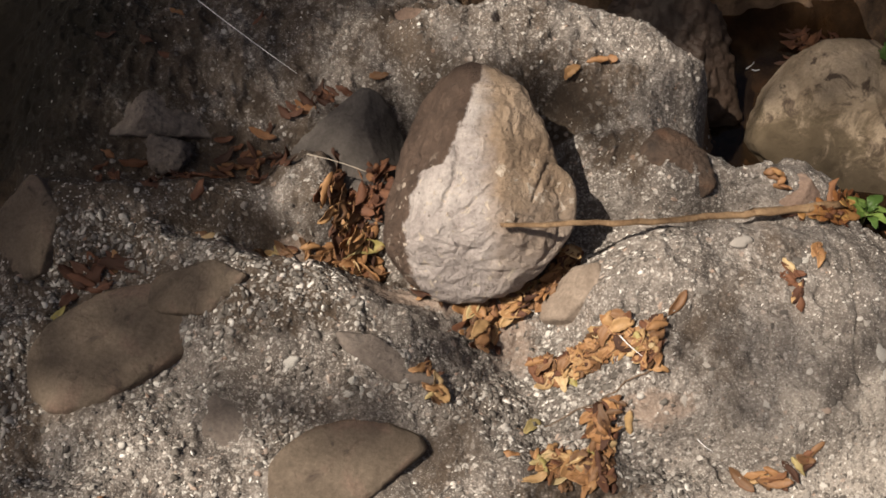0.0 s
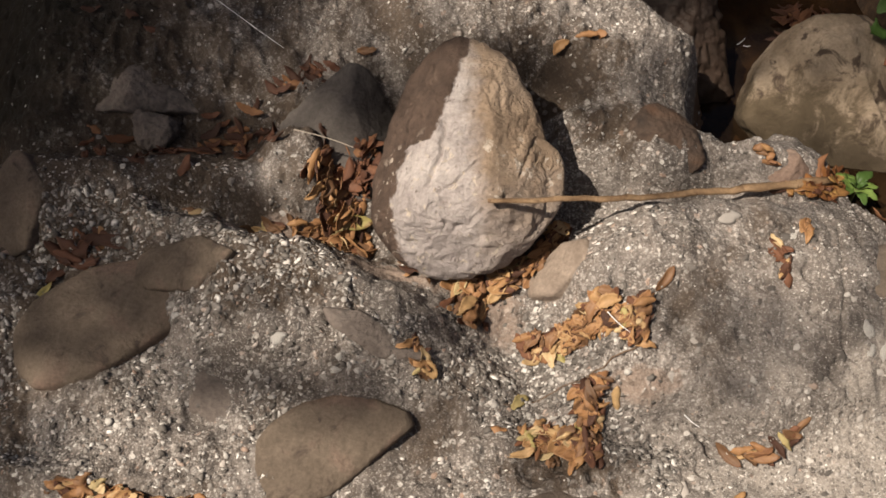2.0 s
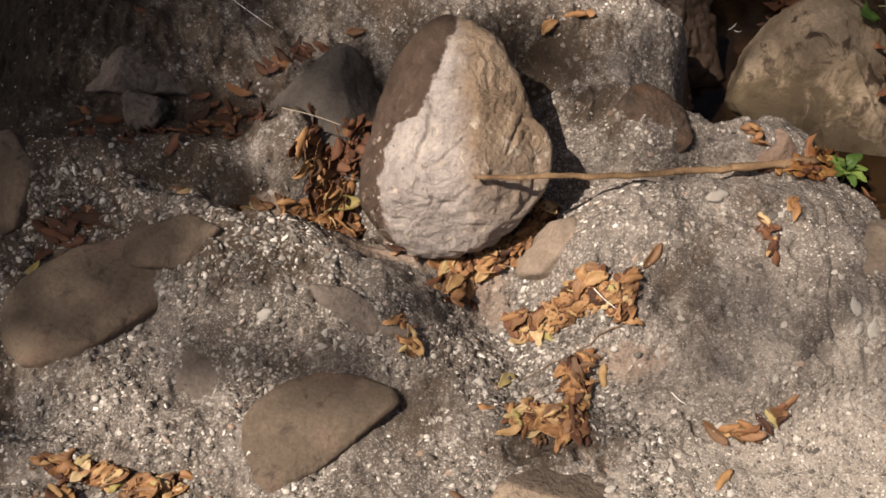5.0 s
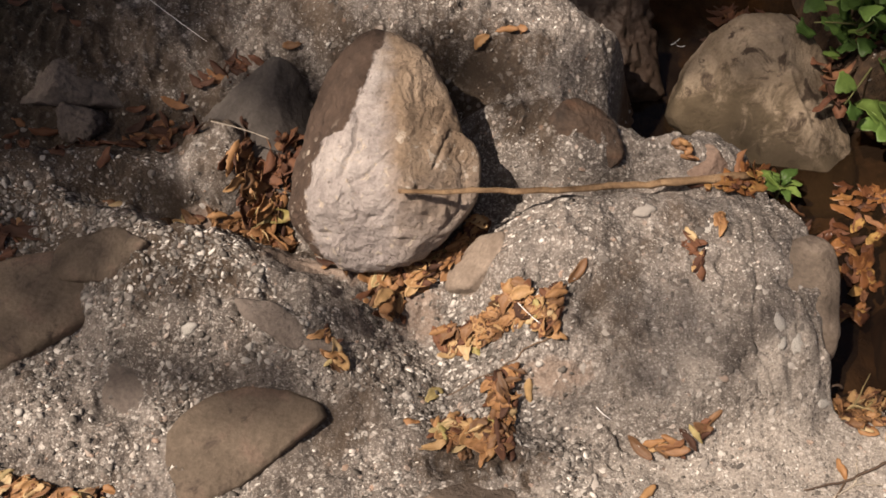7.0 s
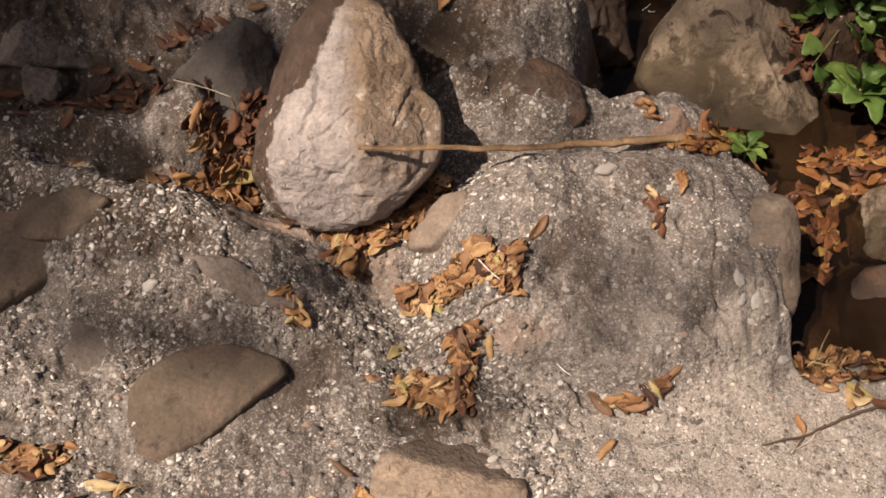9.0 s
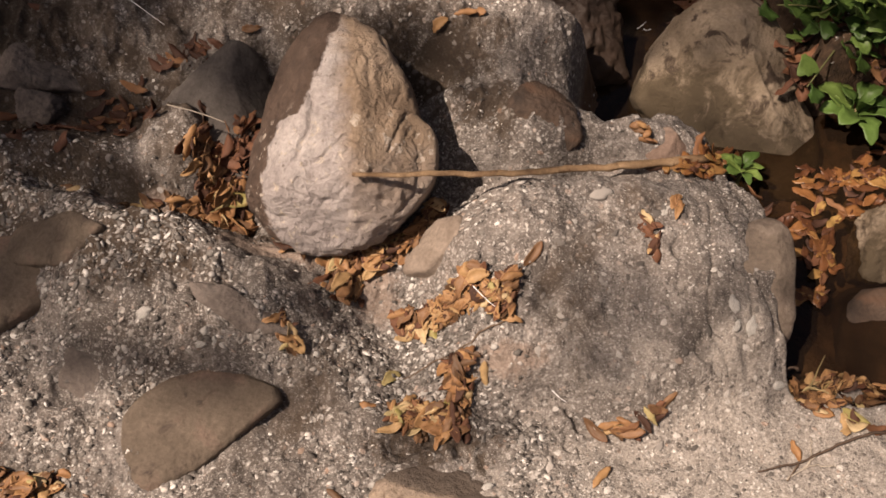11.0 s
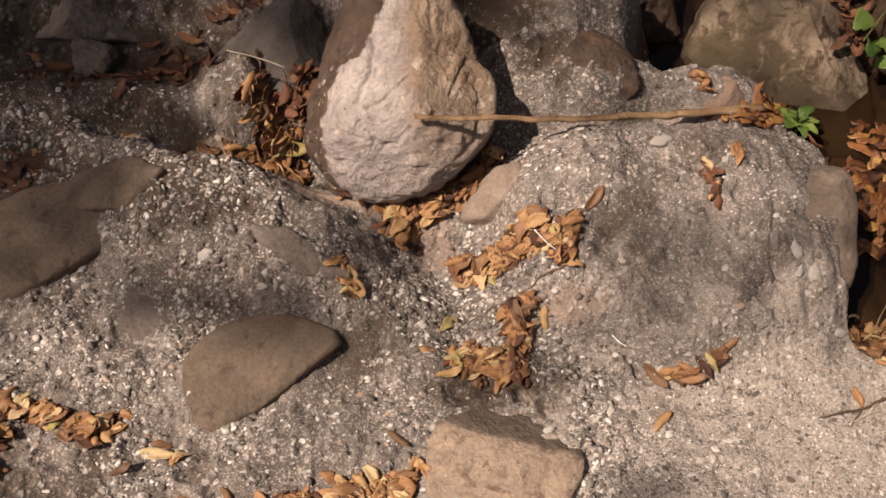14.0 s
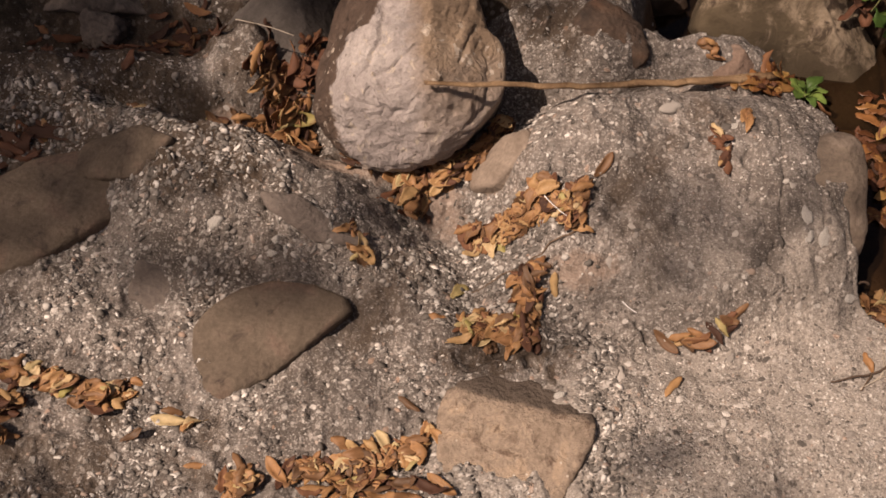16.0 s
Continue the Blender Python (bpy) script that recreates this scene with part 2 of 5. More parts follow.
def rock_material(name, stops, scale=9.0, patch=None, patch_size=14.0, patch_at=(0.52, 0.62), bump=0.7, rough=0.85, fleck=None, wet=None, back=None):
    """A stone: colour over broad stains, fine grain, an odd patch, small pits."""
    m, t, b = material(name, rough)
    at = place_of(t)
    col = ramp(t, grain(t, at, scale, 6, 0.62, 0.4), stops)
    fine = grain(t, at, 160, 5, 0.7)
    col = mix(t, 0.55, col, ramp(t, fine, [(0.3, grey(0.30)), (0.7, grey(0.72))]), "OVERLAY")
    if patch:
        col = mix(t, ramp(t, grain(t, at, patch_size, 6, 0.65, 0.6), [(patch_at[0], grey(0)), (patch_at[1], grey(1))]), col, patch)
    if fleck:
        v = node(t, "ShaderNodeTexVoronoi", Scale=90.0)
        t.links.new(at, v.inputs["Vector"])
        spot = ramp(t, v.outputs["Distance"], [(0.10, grey(1)), (0.22, grey(0))])
        keep = ramp(t, grain(t, at, 25, 2), [(0.5, grey(0)), (0.62, grey(1))])
        col = mix(t, maths(t, "MULTIPLY", spot, keep), col, fleck)
    if back is not None:
        # grey weathered skin behind a broken arris, darkened as the shade on that facet
        sides = t.nodes.new("ShaderNodeSeparateXYZ")
        t.links.new(at, sides.inputs[0])
        line = maths(t, "ADD", maths(t, "ADD", sides.outputs[1], maths(t, "MULTIPLY", sides.outputs[0], 0.22)), maths(t, "MULTIPLY", maths(t, "SUBTRACT", grain(t, at, 30, 5, 0.7), 0.5), 0.03))
        col = mix(t, ramp(t, maths(t, "ADD", line, 0.5), [(0.5 + back - 0.003, grey(0)), (0.5 + back + 0.006, grey(0.9))]), col, (0.080, 0.063, 0.052))
    if wet is not None:
        # dark algae and damp up to a ragged tide line
        part_of = t.nodes.new("ShaderNodeSeparateXYZ")
        t.links.new(at, part_of.inputs[0])
        line = maths(t, "ADD", part_of.outputs[1], maths(t, "MULTIPLY", maths(t, "SUBTRACT", grain(t, at, 14, 7, 0.75, 0.6), 0.5), 0.55))
        line = maths(t, "ADD", line, maths(t, "MULTIPLY", part_of.outputs[0], 0.35))
        col = mix(t, ramp(t, maths(t, "ADD", line, 0.5), [(0.5 + wet - 0.05, grey(0.85)), (0.5 + wet + 0.02, grey(0))]), col, (0.062, 0.046, 0.027))
    t.links.new(col, b.inputs["Base Color"])
    h = maths(t, "ADD", maths(t, "MULTIPLY", grain(t, at, 38, 6, 0.6), 1.6), maths(t, "MULTIPLY", fine, 0.6))
    relief(t, b, h, bump, 0.004)
    return m


def conglomerate_material():
    m, t, b = material("conglomerate", 0.92)
    at = place_of(t)
    split = t.nodes.new("ShaderNodeSeparateXYZ")
    t.links.new(at, split.inputs[0])
    X, Y, Z = split.outputs
    X = maths(t, "MAXIMUM", maths(t, "MINIMUM", X, 1.3), -1.3)
    Y = maths(t, "MAXIMUM", maths(t, "MINIMUM", Y, 0.75), -0.6)
    wander = grain(t, at, 6.0, 6, 0.65, 0.6)
    col = ramp(t, wander, [(0.32, (0.075, 0.063, 0.055)), (0.46, (0.13, 0.112, 0.100)), (0.58, (0.215, 0.190, 0.172)), (0.72, (0.165, 0.134, 0.114))])
    # sandy, bleached skin towards the low apron
    low = maths(t, "SUBTRACT", X, maths(t, "MULTIPLY", Y, 1.6))
    low = maths(t, "ADD", low, maths(t, "MULTIPLY", maths(t, "SUBTRACT", wander, 0.5), 1.0))
    apron = ramp(t, low, [(0.72, grey(0)), (0.95, grey(0.8))])
    col = mix(t, apron, col, (0.300, 0.268, 0.237))
    # pinkish silt washed into the hollows
    silt = None
    for cx, cy, sx, sy in ((-0.02, 0.035, 0.12, 0.040), (-0.26, 0.10, 0.13, 0.03), (0.14, -0.02, 0.05, 0.05), (0.36, -0.16, 0.06, 0.025)):
        dx = maths(t, "DIVIDE", maths(t, "SUBTRACT", X, cx), sx)
        dy = maths(t, "DIVIDE", maths(t, "SUBTRACT", Y, cy), sy)
        d = maths(t, "SQRT", maths(t, "ADD", maths(t, "MULTIPLY", dx, dx), maths(t, "MULTIPLY", dy, dy)))
        d = maths(t, "ADD", d, maths(t, "MULTIPLY", maths(t, "SUBTRACT", grain(t, at, 20, 5, 0.7), 0.5), 2.0))
        here = ramp(t, d, [(0.5, grey(0.8)), (1.0, grey(0))])
        silt = here if silt is None else maths(t, "MAXIMUM", silt, here)
        col = mix(t, here, col, (0.30, 0.232, 0.192))
    # broken mottling
    col = mix(t, maths(t, "MULTIPLY", ramp(t, grain(t, at, 42, 6, 0.75, 0.4), [(0.48, grey(0)), (0.62, grey(0.7))]), maths(t, "SUBTRACT", 1.0, apron)), col, (0.10, 0.085, 0.075))
    col = mix(t, ramp(t, grain(t, at, 30, 5, 0.7, 0.2), [(0.60, grey(0)), (0.72, grey(0.6))]), col, (0.38, 0.345, 0.312))
    # dark weathered crust; left end and ridge foot darkened further as painted shade
    crust_shade = grain(t, at, 3.4, 6, 0.68, 0.8)
    dark = ramp(t, maths(t, "ADD", maths(t, "MULTIPLY", X, -0.16), crust_shade), [(0.52, grey(0)), (0.66, grey(0.85))])
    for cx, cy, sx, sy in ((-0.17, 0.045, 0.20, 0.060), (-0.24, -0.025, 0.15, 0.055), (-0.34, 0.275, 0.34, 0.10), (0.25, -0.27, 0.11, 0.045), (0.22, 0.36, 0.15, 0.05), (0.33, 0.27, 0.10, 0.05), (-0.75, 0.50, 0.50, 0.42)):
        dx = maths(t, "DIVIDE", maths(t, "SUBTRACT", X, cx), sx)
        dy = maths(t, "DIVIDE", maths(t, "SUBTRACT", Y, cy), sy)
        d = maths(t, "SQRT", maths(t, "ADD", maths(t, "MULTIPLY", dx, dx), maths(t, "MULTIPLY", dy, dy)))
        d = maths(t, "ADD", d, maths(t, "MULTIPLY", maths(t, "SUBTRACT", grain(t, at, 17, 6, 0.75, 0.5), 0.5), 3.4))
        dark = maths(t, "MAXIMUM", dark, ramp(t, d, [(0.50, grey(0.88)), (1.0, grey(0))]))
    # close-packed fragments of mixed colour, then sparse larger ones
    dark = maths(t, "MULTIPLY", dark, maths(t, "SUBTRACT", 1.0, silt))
    # bare, finer-grained skin on the block by the pool; elsewhere fragments come and go in patches
    dx = maths(t, "DIVIDE", maths(t, "SUBTRACT", X, 0.57), 0.20)
    dy = maths(t, "DIVIDE", maths(t, "SUBTRACT", Y, -0.04), 0.17)
    d = maths(t, "SQRT", maths(t, "ADD", maths(t, "MULTIPLY", dx, dx), maths(t, "MULTIPLY", dy, dy)))
    d = maths(t, "ADD", d, maths(t, "MULTIPLY", maths(t, "SUBTRACT", grain(t, at, 12, 6, 0.7, 0.5), 0.5), 3.0))
    bare = ramp(t, maths(t, "MULTIPLY", d, 0.5), [(0.40, grey(0.38)), (0.56, grey(0))])
    patch = ramp(t, grain(t, at, 8.5, 5, 0.65, 0.4), [(0.40, grey(0.30)), (0.56, grey(1))])
    patch = maths(t, "MULTIPLY", patch, maths(t, "SUBTRACT", 1.0, bare))
    tall = None
    for size, lo, hi, gate, much, hide in ((260.0, 0.34, 0.55, 0.20, 0.50, 0.80), (140.0, 0.36, 0.50, 0.30, 0.78, 0.70), (75.0, 0.30, 0.42, 0.42, 0.80, 0.45)):
        v = node(t, "ShaderNodeTexVoronoi", Scale=size, Randomness=1.0)
        warp = t.nodes.new("ShaderNodeVectorMath")
        warp.operation = "MULTIPLY_ADD"
        shake = node(t, "ShaderNodeTexNoise", Scale=size * 0.8, Detail=2.0)
        t.links.new(at, shake.inputs["Vector"])
        t.links.new(shake.outputs["Color"], warp.inputs[0])
        warp.inputs[1].default_value = [0.9 / size] * 3
        t.links.new(at, warp.inputs[2])
        t.links.new(warp.outputs[0], v.inputs["Vector"])
        spot = ramp(t, v.outputs["Distance"], [(lo, grey(1)), (hi, grey(0))])
        hue = t.nodes.new("ShaderNodeSeparateColor")
        t.links.new(v.outputs["Color"], hue.inputs[0])
        tint = ramp(t, hue.outputs[0], [(0.0, (0.045, 0.038, 0.034)), (0.28, (0.12, 0.102, 0.090)), (0.50, (0.20, 0.175, 0.156)), (0.72, (0.35, 0.32, 0.295)), (0.90, (0.66, 0.63, 0.59)), (1.0, (0.34, 0.22, 0.16))])
        keep = ramp(t, hue.outputs[1], [(gate, grey(0)), (gate + 0.08, grey(much))])
        on = maths(t, "MULTIPLY", maths(t, "MULTIPLY", spot, keep), patch)
        col = mix(t, on, col, tint)
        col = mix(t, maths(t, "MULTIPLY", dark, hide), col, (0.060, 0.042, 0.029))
        tall = maths(t, "MULTIPLY", on, 0.9) if tall is None else maths(t, "ADD", tall, maths(t, "MULTIPLY", on, 170.0 / size))
    pits = ramp(t, grain(t, at, 110, 4, 0.7), [(0.30, grey(0.8)), (0.40, grey(0))])
    col = mix(t, pits, col, (0.045, 0.038, 0.034))
    # fine salt-and-pepper grain
    salt = grain(t, at, 300, 3, 0.7)
    col = mix(t, ramp(t, salt, [(0.33, grey(0.65)), (0.43, grey(0))]), col, (0.055, 0.047, 0.042))
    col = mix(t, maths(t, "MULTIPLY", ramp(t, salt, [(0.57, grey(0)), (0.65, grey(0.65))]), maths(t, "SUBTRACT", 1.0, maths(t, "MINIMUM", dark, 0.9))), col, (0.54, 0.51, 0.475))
    col = mix(t, maths(t, "MULTIPLY", silt, 0.75), col, ramp(t, grain(t, at, 70, 5, 0.7), [(0.3, (0.20, 0.146, 0.114)), (0.7, (0.33, 0.256, 0.208))]))
    # brown mud under the pool; in pits and cleft it paints their shade
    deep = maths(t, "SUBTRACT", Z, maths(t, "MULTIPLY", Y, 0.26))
    mud_and_shade = ramp(t, maths(t, "ADD", deep, 0.5), [(0.40, grey(1)), (0.46, grey(0))])
    col = mix(t, mud_and_shade, col, ramp(t, grain(t, at, 30, 5, 0.7), [(0.35, (0.08, 0.052, 0.034)), (0.65, (0.17, 0.110, 0.070))]))
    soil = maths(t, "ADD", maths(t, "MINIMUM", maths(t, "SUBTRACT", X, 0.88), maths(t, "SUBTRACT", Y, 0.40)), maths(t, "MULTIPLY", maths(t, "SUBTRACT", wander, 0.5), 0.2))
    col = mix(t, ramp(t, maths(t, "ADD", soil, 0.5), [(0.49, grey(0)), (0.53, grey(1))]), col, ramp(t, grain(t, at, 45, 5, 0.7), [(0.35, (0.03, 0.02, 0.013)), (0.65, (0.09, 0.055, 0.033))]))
    # deep shade of the left end, painted near black into the ground colour
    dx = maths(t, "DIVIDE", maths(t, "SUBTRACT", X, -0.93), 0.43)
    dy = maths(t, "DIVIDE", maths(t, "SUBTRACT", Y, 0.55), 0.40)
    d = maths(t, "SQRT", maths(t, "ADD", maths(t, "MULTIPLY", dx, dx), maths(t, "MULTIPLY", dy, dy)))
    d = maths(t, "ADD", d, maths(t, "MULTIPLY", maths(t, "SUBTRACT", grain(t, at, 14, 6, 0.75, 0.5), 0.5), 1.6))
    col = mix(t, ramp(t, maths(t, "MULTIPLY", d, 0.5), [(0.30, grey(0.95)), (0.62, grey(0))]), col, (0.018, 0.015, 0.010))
    # forest floor away from the outcrop
    away = t.nodes.new("ShaderNodeVectorMath")
    away.operation = "LENGTH"
    t.links.new(at, away.inputs[0])
    out = maths(t, "ADD", away.outputs["Value"], maths(t, "MULTIPLY", maths(t, "SUBTRACT", grain(t, at, 2.5, 5, 0.65), 0.5), 0.9))
    col = mix(t, ramp(t, maths(t, "MULTIPLY", out, 0.25), [(0.42, grey(0)), (0.52, grey(1))]), col, ramp(t, grain(t, at, 16, 6, 0.75), [(0.35, (0.035, 0.024, 0.015)), (0.52, (0.10, 0.062, 0.035)), (0.68, (0.20, 0.12, 0.06))]))
    t.links.new(col, b.inputs["Base Color"])
    h = maths(t, "ADD", maths(t, "MULTIPLY", tall, 0.7), maths(t, "ADD", maths(t, "MULTIPLY", grain(t, at, 60, 5, 0.62), 3.0), maths(t, "MULTIPLY", salt, 1.2)))
    relief(t, b, h, 0.9, 0.0014)
    return m


def varied_material(name, stops, rough=0.8, island=False, spot=None, thin=0.0, bump=0.4):
    """Colour picked piece by piece, with grain over it."""
    m, t, b = material(name, rough)
    if island:
        pick = t.nodes.new("ShaderNodeNewGeometry").outputs["Random Per Island"]
    else:
        pick = t.nodes.new("ShaderNodeObjectInfo").outputs["Random"]
    at = place_of(t)
    col = ramp(t, pick, stops)
    fine = grain(t, at, 130, 4, 0.65)
    col = mix(t, 0.5, col, ramp(t, fine, [(0.3, grey(0.32)), (0.7, grey(0.68))]), "OVERLAY")
    if spot:
        col = mix(t, ramp(t, grain(t, at, 70, 4, 0.6), [(0.58, grey(0)), (0.72, grey(0.8))]), col, spot)
    t.links.new(col, b.inputs["Base Color"])
    if thin:
        tr = t.nodes.new("ShaderNodeBsdfTranslucent")
        t.links.new(col, tr.inputs["Color"])
        join = t.nodes.new("ShaderNodeMixShader")
        join.inputs[0].default_value = thin
        t.links.new(b.outputs[0], join.inputs[1])
        t.links.new(tr.outputs[0], join.inputs[2])
        t.links.new(join.outputs[0], t.nodes["Material Output"].inputs["Surface"])
    relief(t, b, fine, bump, 0.001)
    return m


def boulder_material():
    """Pale fresh face and tan flank, broken through a dark brown weathered skin."""
    m, t, b = material("boulder_stone", 0.85)
    at = place_of(t)
    split = t.nodes.new("ShaderNodeSeparateXYZ")
    t.links.new(at, split.inputs[0])
    U, V = split.outputs[0], split.outputs[1]
    ragged = maths(t, "MULTIPLY", maths(t, "SUBTRACT", grain(t, at, 22, 6, 0.68, 0.3), 0.5), 0.07)
    pale = ramp(t, grain(t, at, 13, 6, 0.62), [(0.30, (0.24, 0.207, 0.198)), (0.5, (0.43, 0.384, 0.365)), (0.7, (0.59, 0.54, 0.513))])
    tan = ramp(t, grain(t, at, 11, 6, 0.6), [(0.30, (0.20, 0.142, 0.098)), (0.5, (0.30, 0.222, 0.158)), (0.68, (0.39, 0.30, 0.225))])
    skin = ramp(t, grain(t, at, 15, 6, 0.62), [(0.30, (0.052, 0.035, 0.027)), (0.7, (0.122, 0.083, 0.063))])
    flank = maths(t, "ADD", maths(t, "SUBTRACT", U, maths(t, "MULTIPLY", V, -0.10)), ragged)
    col = mix(t, ramp(t, maths(t, "ADD", flank, 0.5), [(0.494, grey(0)), (0.530, grey(1))]), pale, tan)
    low = maths(t, "ADD", V, maths(t, "MULTIPLY", maths(t, "SUBTRACT", grain(t, at, 18, 6, 0.65, 0.4), 0.5), 0.16))
    col = mix(t, ramp(t, maths(t, "ADD", low, 0.5), [(0.36, grey(0.75)), (0.50, grey(0))]), col, (0.34, 0.298, 0.285))
    # edge of the skin: a broken line that steps outwards half way down
    reach = ramp(t, maths(t, "ADD", maths(t, "MULTIPLY", V, 2.5), 0.5), [(0.075, grey(0.44)), (0.23, grey(0.34)), (0.35, grey(0.30)), (0.49, grey(0.37)), (0.555, grey(0.40)), (0.59, grey(0.53)), (0.695, grey(0.64)), (0.80, grey(0.71)), (0.887, grey(0.74)), (0.995, grey(0.80))])
    edge = maths(t, "ADD", maths(t, "SUBTRACT", U, maths(t, "MULTIPLY", maths(t, "SUBTRACT", reach, 0.8), 0.25)), maths(t, "MULTIPLY", ragged, 0.7))
    col = mix(t, ramp(t, maths(t, "ADD", maths(t, "MULTIPLY", edge, 4.0), 0.5), [(0.49, grey(1)), (0.51, grey(0))]), col, skin)
    flake = maths(t, "MULTIPLY", ramp(t, maths(t, "ADD", maths(t, "MULTIPLY", edge, 4.0), 0.5), [(0.36, grey(0)), (0.46, grey(1))]), ramp(t, grain(t, at, 55, 4, 0.65, 0.5), [(0.60, grey(0)), (0.63, grey(1))]))
    flake = maths(t, "MULTIPLY", flake, ramp(t, maths(t, "ADD", V, 0.5), [(0.52, grey(1)), (0.56, grey(0))]))
    col = mix(t, flake, col, (0.50, 0.43, 0.36))
    fine = grain(t, at, 190, 5, 0.72)
    col = mix(t, 0.5, col, ramp(t, fine, [(0.3, grey(0.3)), (0.7, grey(0.7))]), "OVERLAY")
    col = mix(t, ramp(t, grain(t, at, 60, 5, 0.7), [(0.62, grey(0)), (0.72, grey(0.7))]), col, (0.16, 0.12, 0.10))
    # small dark pits and short chips
    chip = node(t, "ShaderNodeTexVoronoi", Scale=75.0)
    t.links.new(at, chip.inputs["Vector"])
    pit = maths(t, "MULTIPLY", ramp(t, chip.outputs["Distance"], [(0.10, grey(1)), (0.20, grey(0))]), ramp(t, grain(t, at, 22, 3, 0.6), [(0.50, grey(0)), (0.60, grey(1))]))
    col = mix(t, maths(t, "MULTIPLY", pit, 0.7), col, (0.13, 0.10, 0.085))
    t.links.new(col, b.inputs["Base Color"])
    h = maths(t, "ADD", maths(t, "MULTIPLY", grain(t, at, 38, 7, 0.66, 0.8), 3.0), maths(t, "MULTIPLY", fine, 0.9))
    h = maths(t, "SUBTRACT", h, maths(t, "MULTIPLY", pit, 0.5))
    relief(t, b, h, 0.8, 0.007)
    return m


def water_material():
    m, t, b = material("pool_water", 0.03)
    t.nodes.remove(b)
    clear = t.nodes.new("ShaderNodeBsdfTransparent")
    clear.inputs[0].default_value = (0.34, 0.235, 0.13, 1)
    gloss = node(t, "ShaderNodeBsdfGlossy", Roughness=0.04)
    f = node(t, "ShaderNodeFresnel", IOR=1.33)
    join = t.nodes.new("ShaderNodeMixShader")
    bump = node(t, "ShaderNodeBump", Strength=0.15, Distance=0.002)
    t.links.new(grain(t, place_of(t), 18, 2), bump.inputs["Height"])
    t.links.new(bump.outputs[0], gloss.inputs["Normal"])
    t.links.new(bump.outputs[0], f.inputs["Normal"])
    t.links.new(f.outputs[0], join.inputs[0])
    murk = node(t, "ShaderNodeBsdfDiffuse", Color=(0.022, 0.014, 0.009, 1))
    body = t.nodes.new("ShaderNodeMixShader")
    body.inputs[0].default_value = 0.5
    t.links.new(clear.outputs[0], body.inputs[1])
    t.links.new(murk.outputs[0], body.inputs[2])
    t.links.new(body.outputs[0], join.inputs[1])
    t.links.new(gloss.outputs[0], join.inputs[2])
    t.links.new(join.outputs[0], t.nodes["Material Output"].inputs["Surface"])
    return m


M_GROUND = conglomerate_material()
M_BOULDER = boulder_material()
M_WATER = water_material()
M_BROWN = rock_material("brown_cobble", [(0.3, (0.082, 0.063, 0.047)), (0.5, (0.122, 0.095, 0.072)), (0.62, (0.148, 0.103, 0.080)), (0.75, (0.178, 0.142, 0.111))], 9, (0.055, 0.040, 0.033), 26, (0.57, 0.68), 0.8)
M_TAN = rock_material("tan_cobble", [(0.3, (0.16, 0.124, 0.098)), (0.55, (0.245, 0.196, 0.158)), (0.75, (0.32, 0.265, 0.218))], 14, (0.15, 0.10, 0.068), 24, (0.60, 0.75))
M_BLOCK = rock_material("tan_block", [(0.3, (0.19, 0.145, 0.110)), (0.5, (0.30, 0.235, 0.182)), (0.65, (0.36, 0.27, 0.195)), (0.8, (0.47, 0.39, 0.32))], 26, (0.12, 0.08, 0.058), 34, (0.54, 0.66), 1.6, fleck=(0.52, 0.46, 0.39), back=0.038)
M_CORNER = rock_material("worn_tan_cobble", [(0.3, (0.11, 0.088, 0.069)), (0.55, (0.18, 0.143, 0.113)), (0.75, (0.25, 0.203, 0.165))], 16, (0.13, 0.10, 0.082), 24, (0.54, 0.68), 0.8)
M_GREYSTONE = rock_material("grey_stone", [(0.3, (0.058, 0.050, 0.045)), (0.6, (0.105, 0.092, 0.083)), (0.8, (0.17, 0.148, 0.13))], 9, (0.07, 0.066, 0.062), 18, (0.6, 0.75))
M_PALE = rock_material("pale_stone", [(0.3, (0.115, 0.084, 0.056)), (0.45, (0.180, 0.138, 0.097)), (0.6, (0.262, 0.208, 0.153)), (0.8, (0.21, 0.158, 0.106))], 12, (0.06, 0.042, 0.03), 20, (0.55, 0.63), 1.0, wet=0.008)
M_DUN = rock_material("dun_stone", [(0.3, (0.10, 0.082, 0.072)), (0.6, (0.165, 0.137, 0.12)), (0.8, (0.23, 0.195, 0.168))], 14, (0.09, 0.078, 0.07), 30, (0.52, 0.66), 0.9)
M_RUST = rock_material("rust_stone", [(0.3, (0.036, 0.027, 0.022)), (0.5, (0.075, 0.051, 0.038)), (0.7, (0.125, 0.082, 0.057))], 16, (0.115, 0.066, 0.043), 14, (0.54, 0.68), 1.0)
M_PINK = rock_material("pink_stone", [(0.3, (0.12, 0.080, 0.062)), (0.55, (0.185, 0.130, 0.102)), (0.75, (0.26, 0.196, 0.16))], 20, (0.12, 0.085, 0.068), 26, (0.55, 0.68), 0.8)
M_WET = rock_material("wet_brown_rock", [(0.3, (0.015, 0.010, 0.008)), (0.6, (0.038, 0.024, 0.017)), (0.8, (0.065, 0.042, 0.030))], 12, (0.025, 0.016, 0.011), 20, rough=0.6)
PEBBLE_STOPS = [(0.0, (0.07, 0.062, 0.056)), (0.30, (0.14, 0.125, 0.113)), (0.55, (0.22, 0.20, 0.182)), (0.78, (0.33, 0.305, 0.28)), (0.90, (0.42, 0.39, 0.36)), (0.96, (0.52, 0.49, 0.455)), (1.0, (0.24, 0.17, 0.13))]
M_PEBBLE = varied_material("pebble_stone", PEBBLE_STOPS, 0.8)
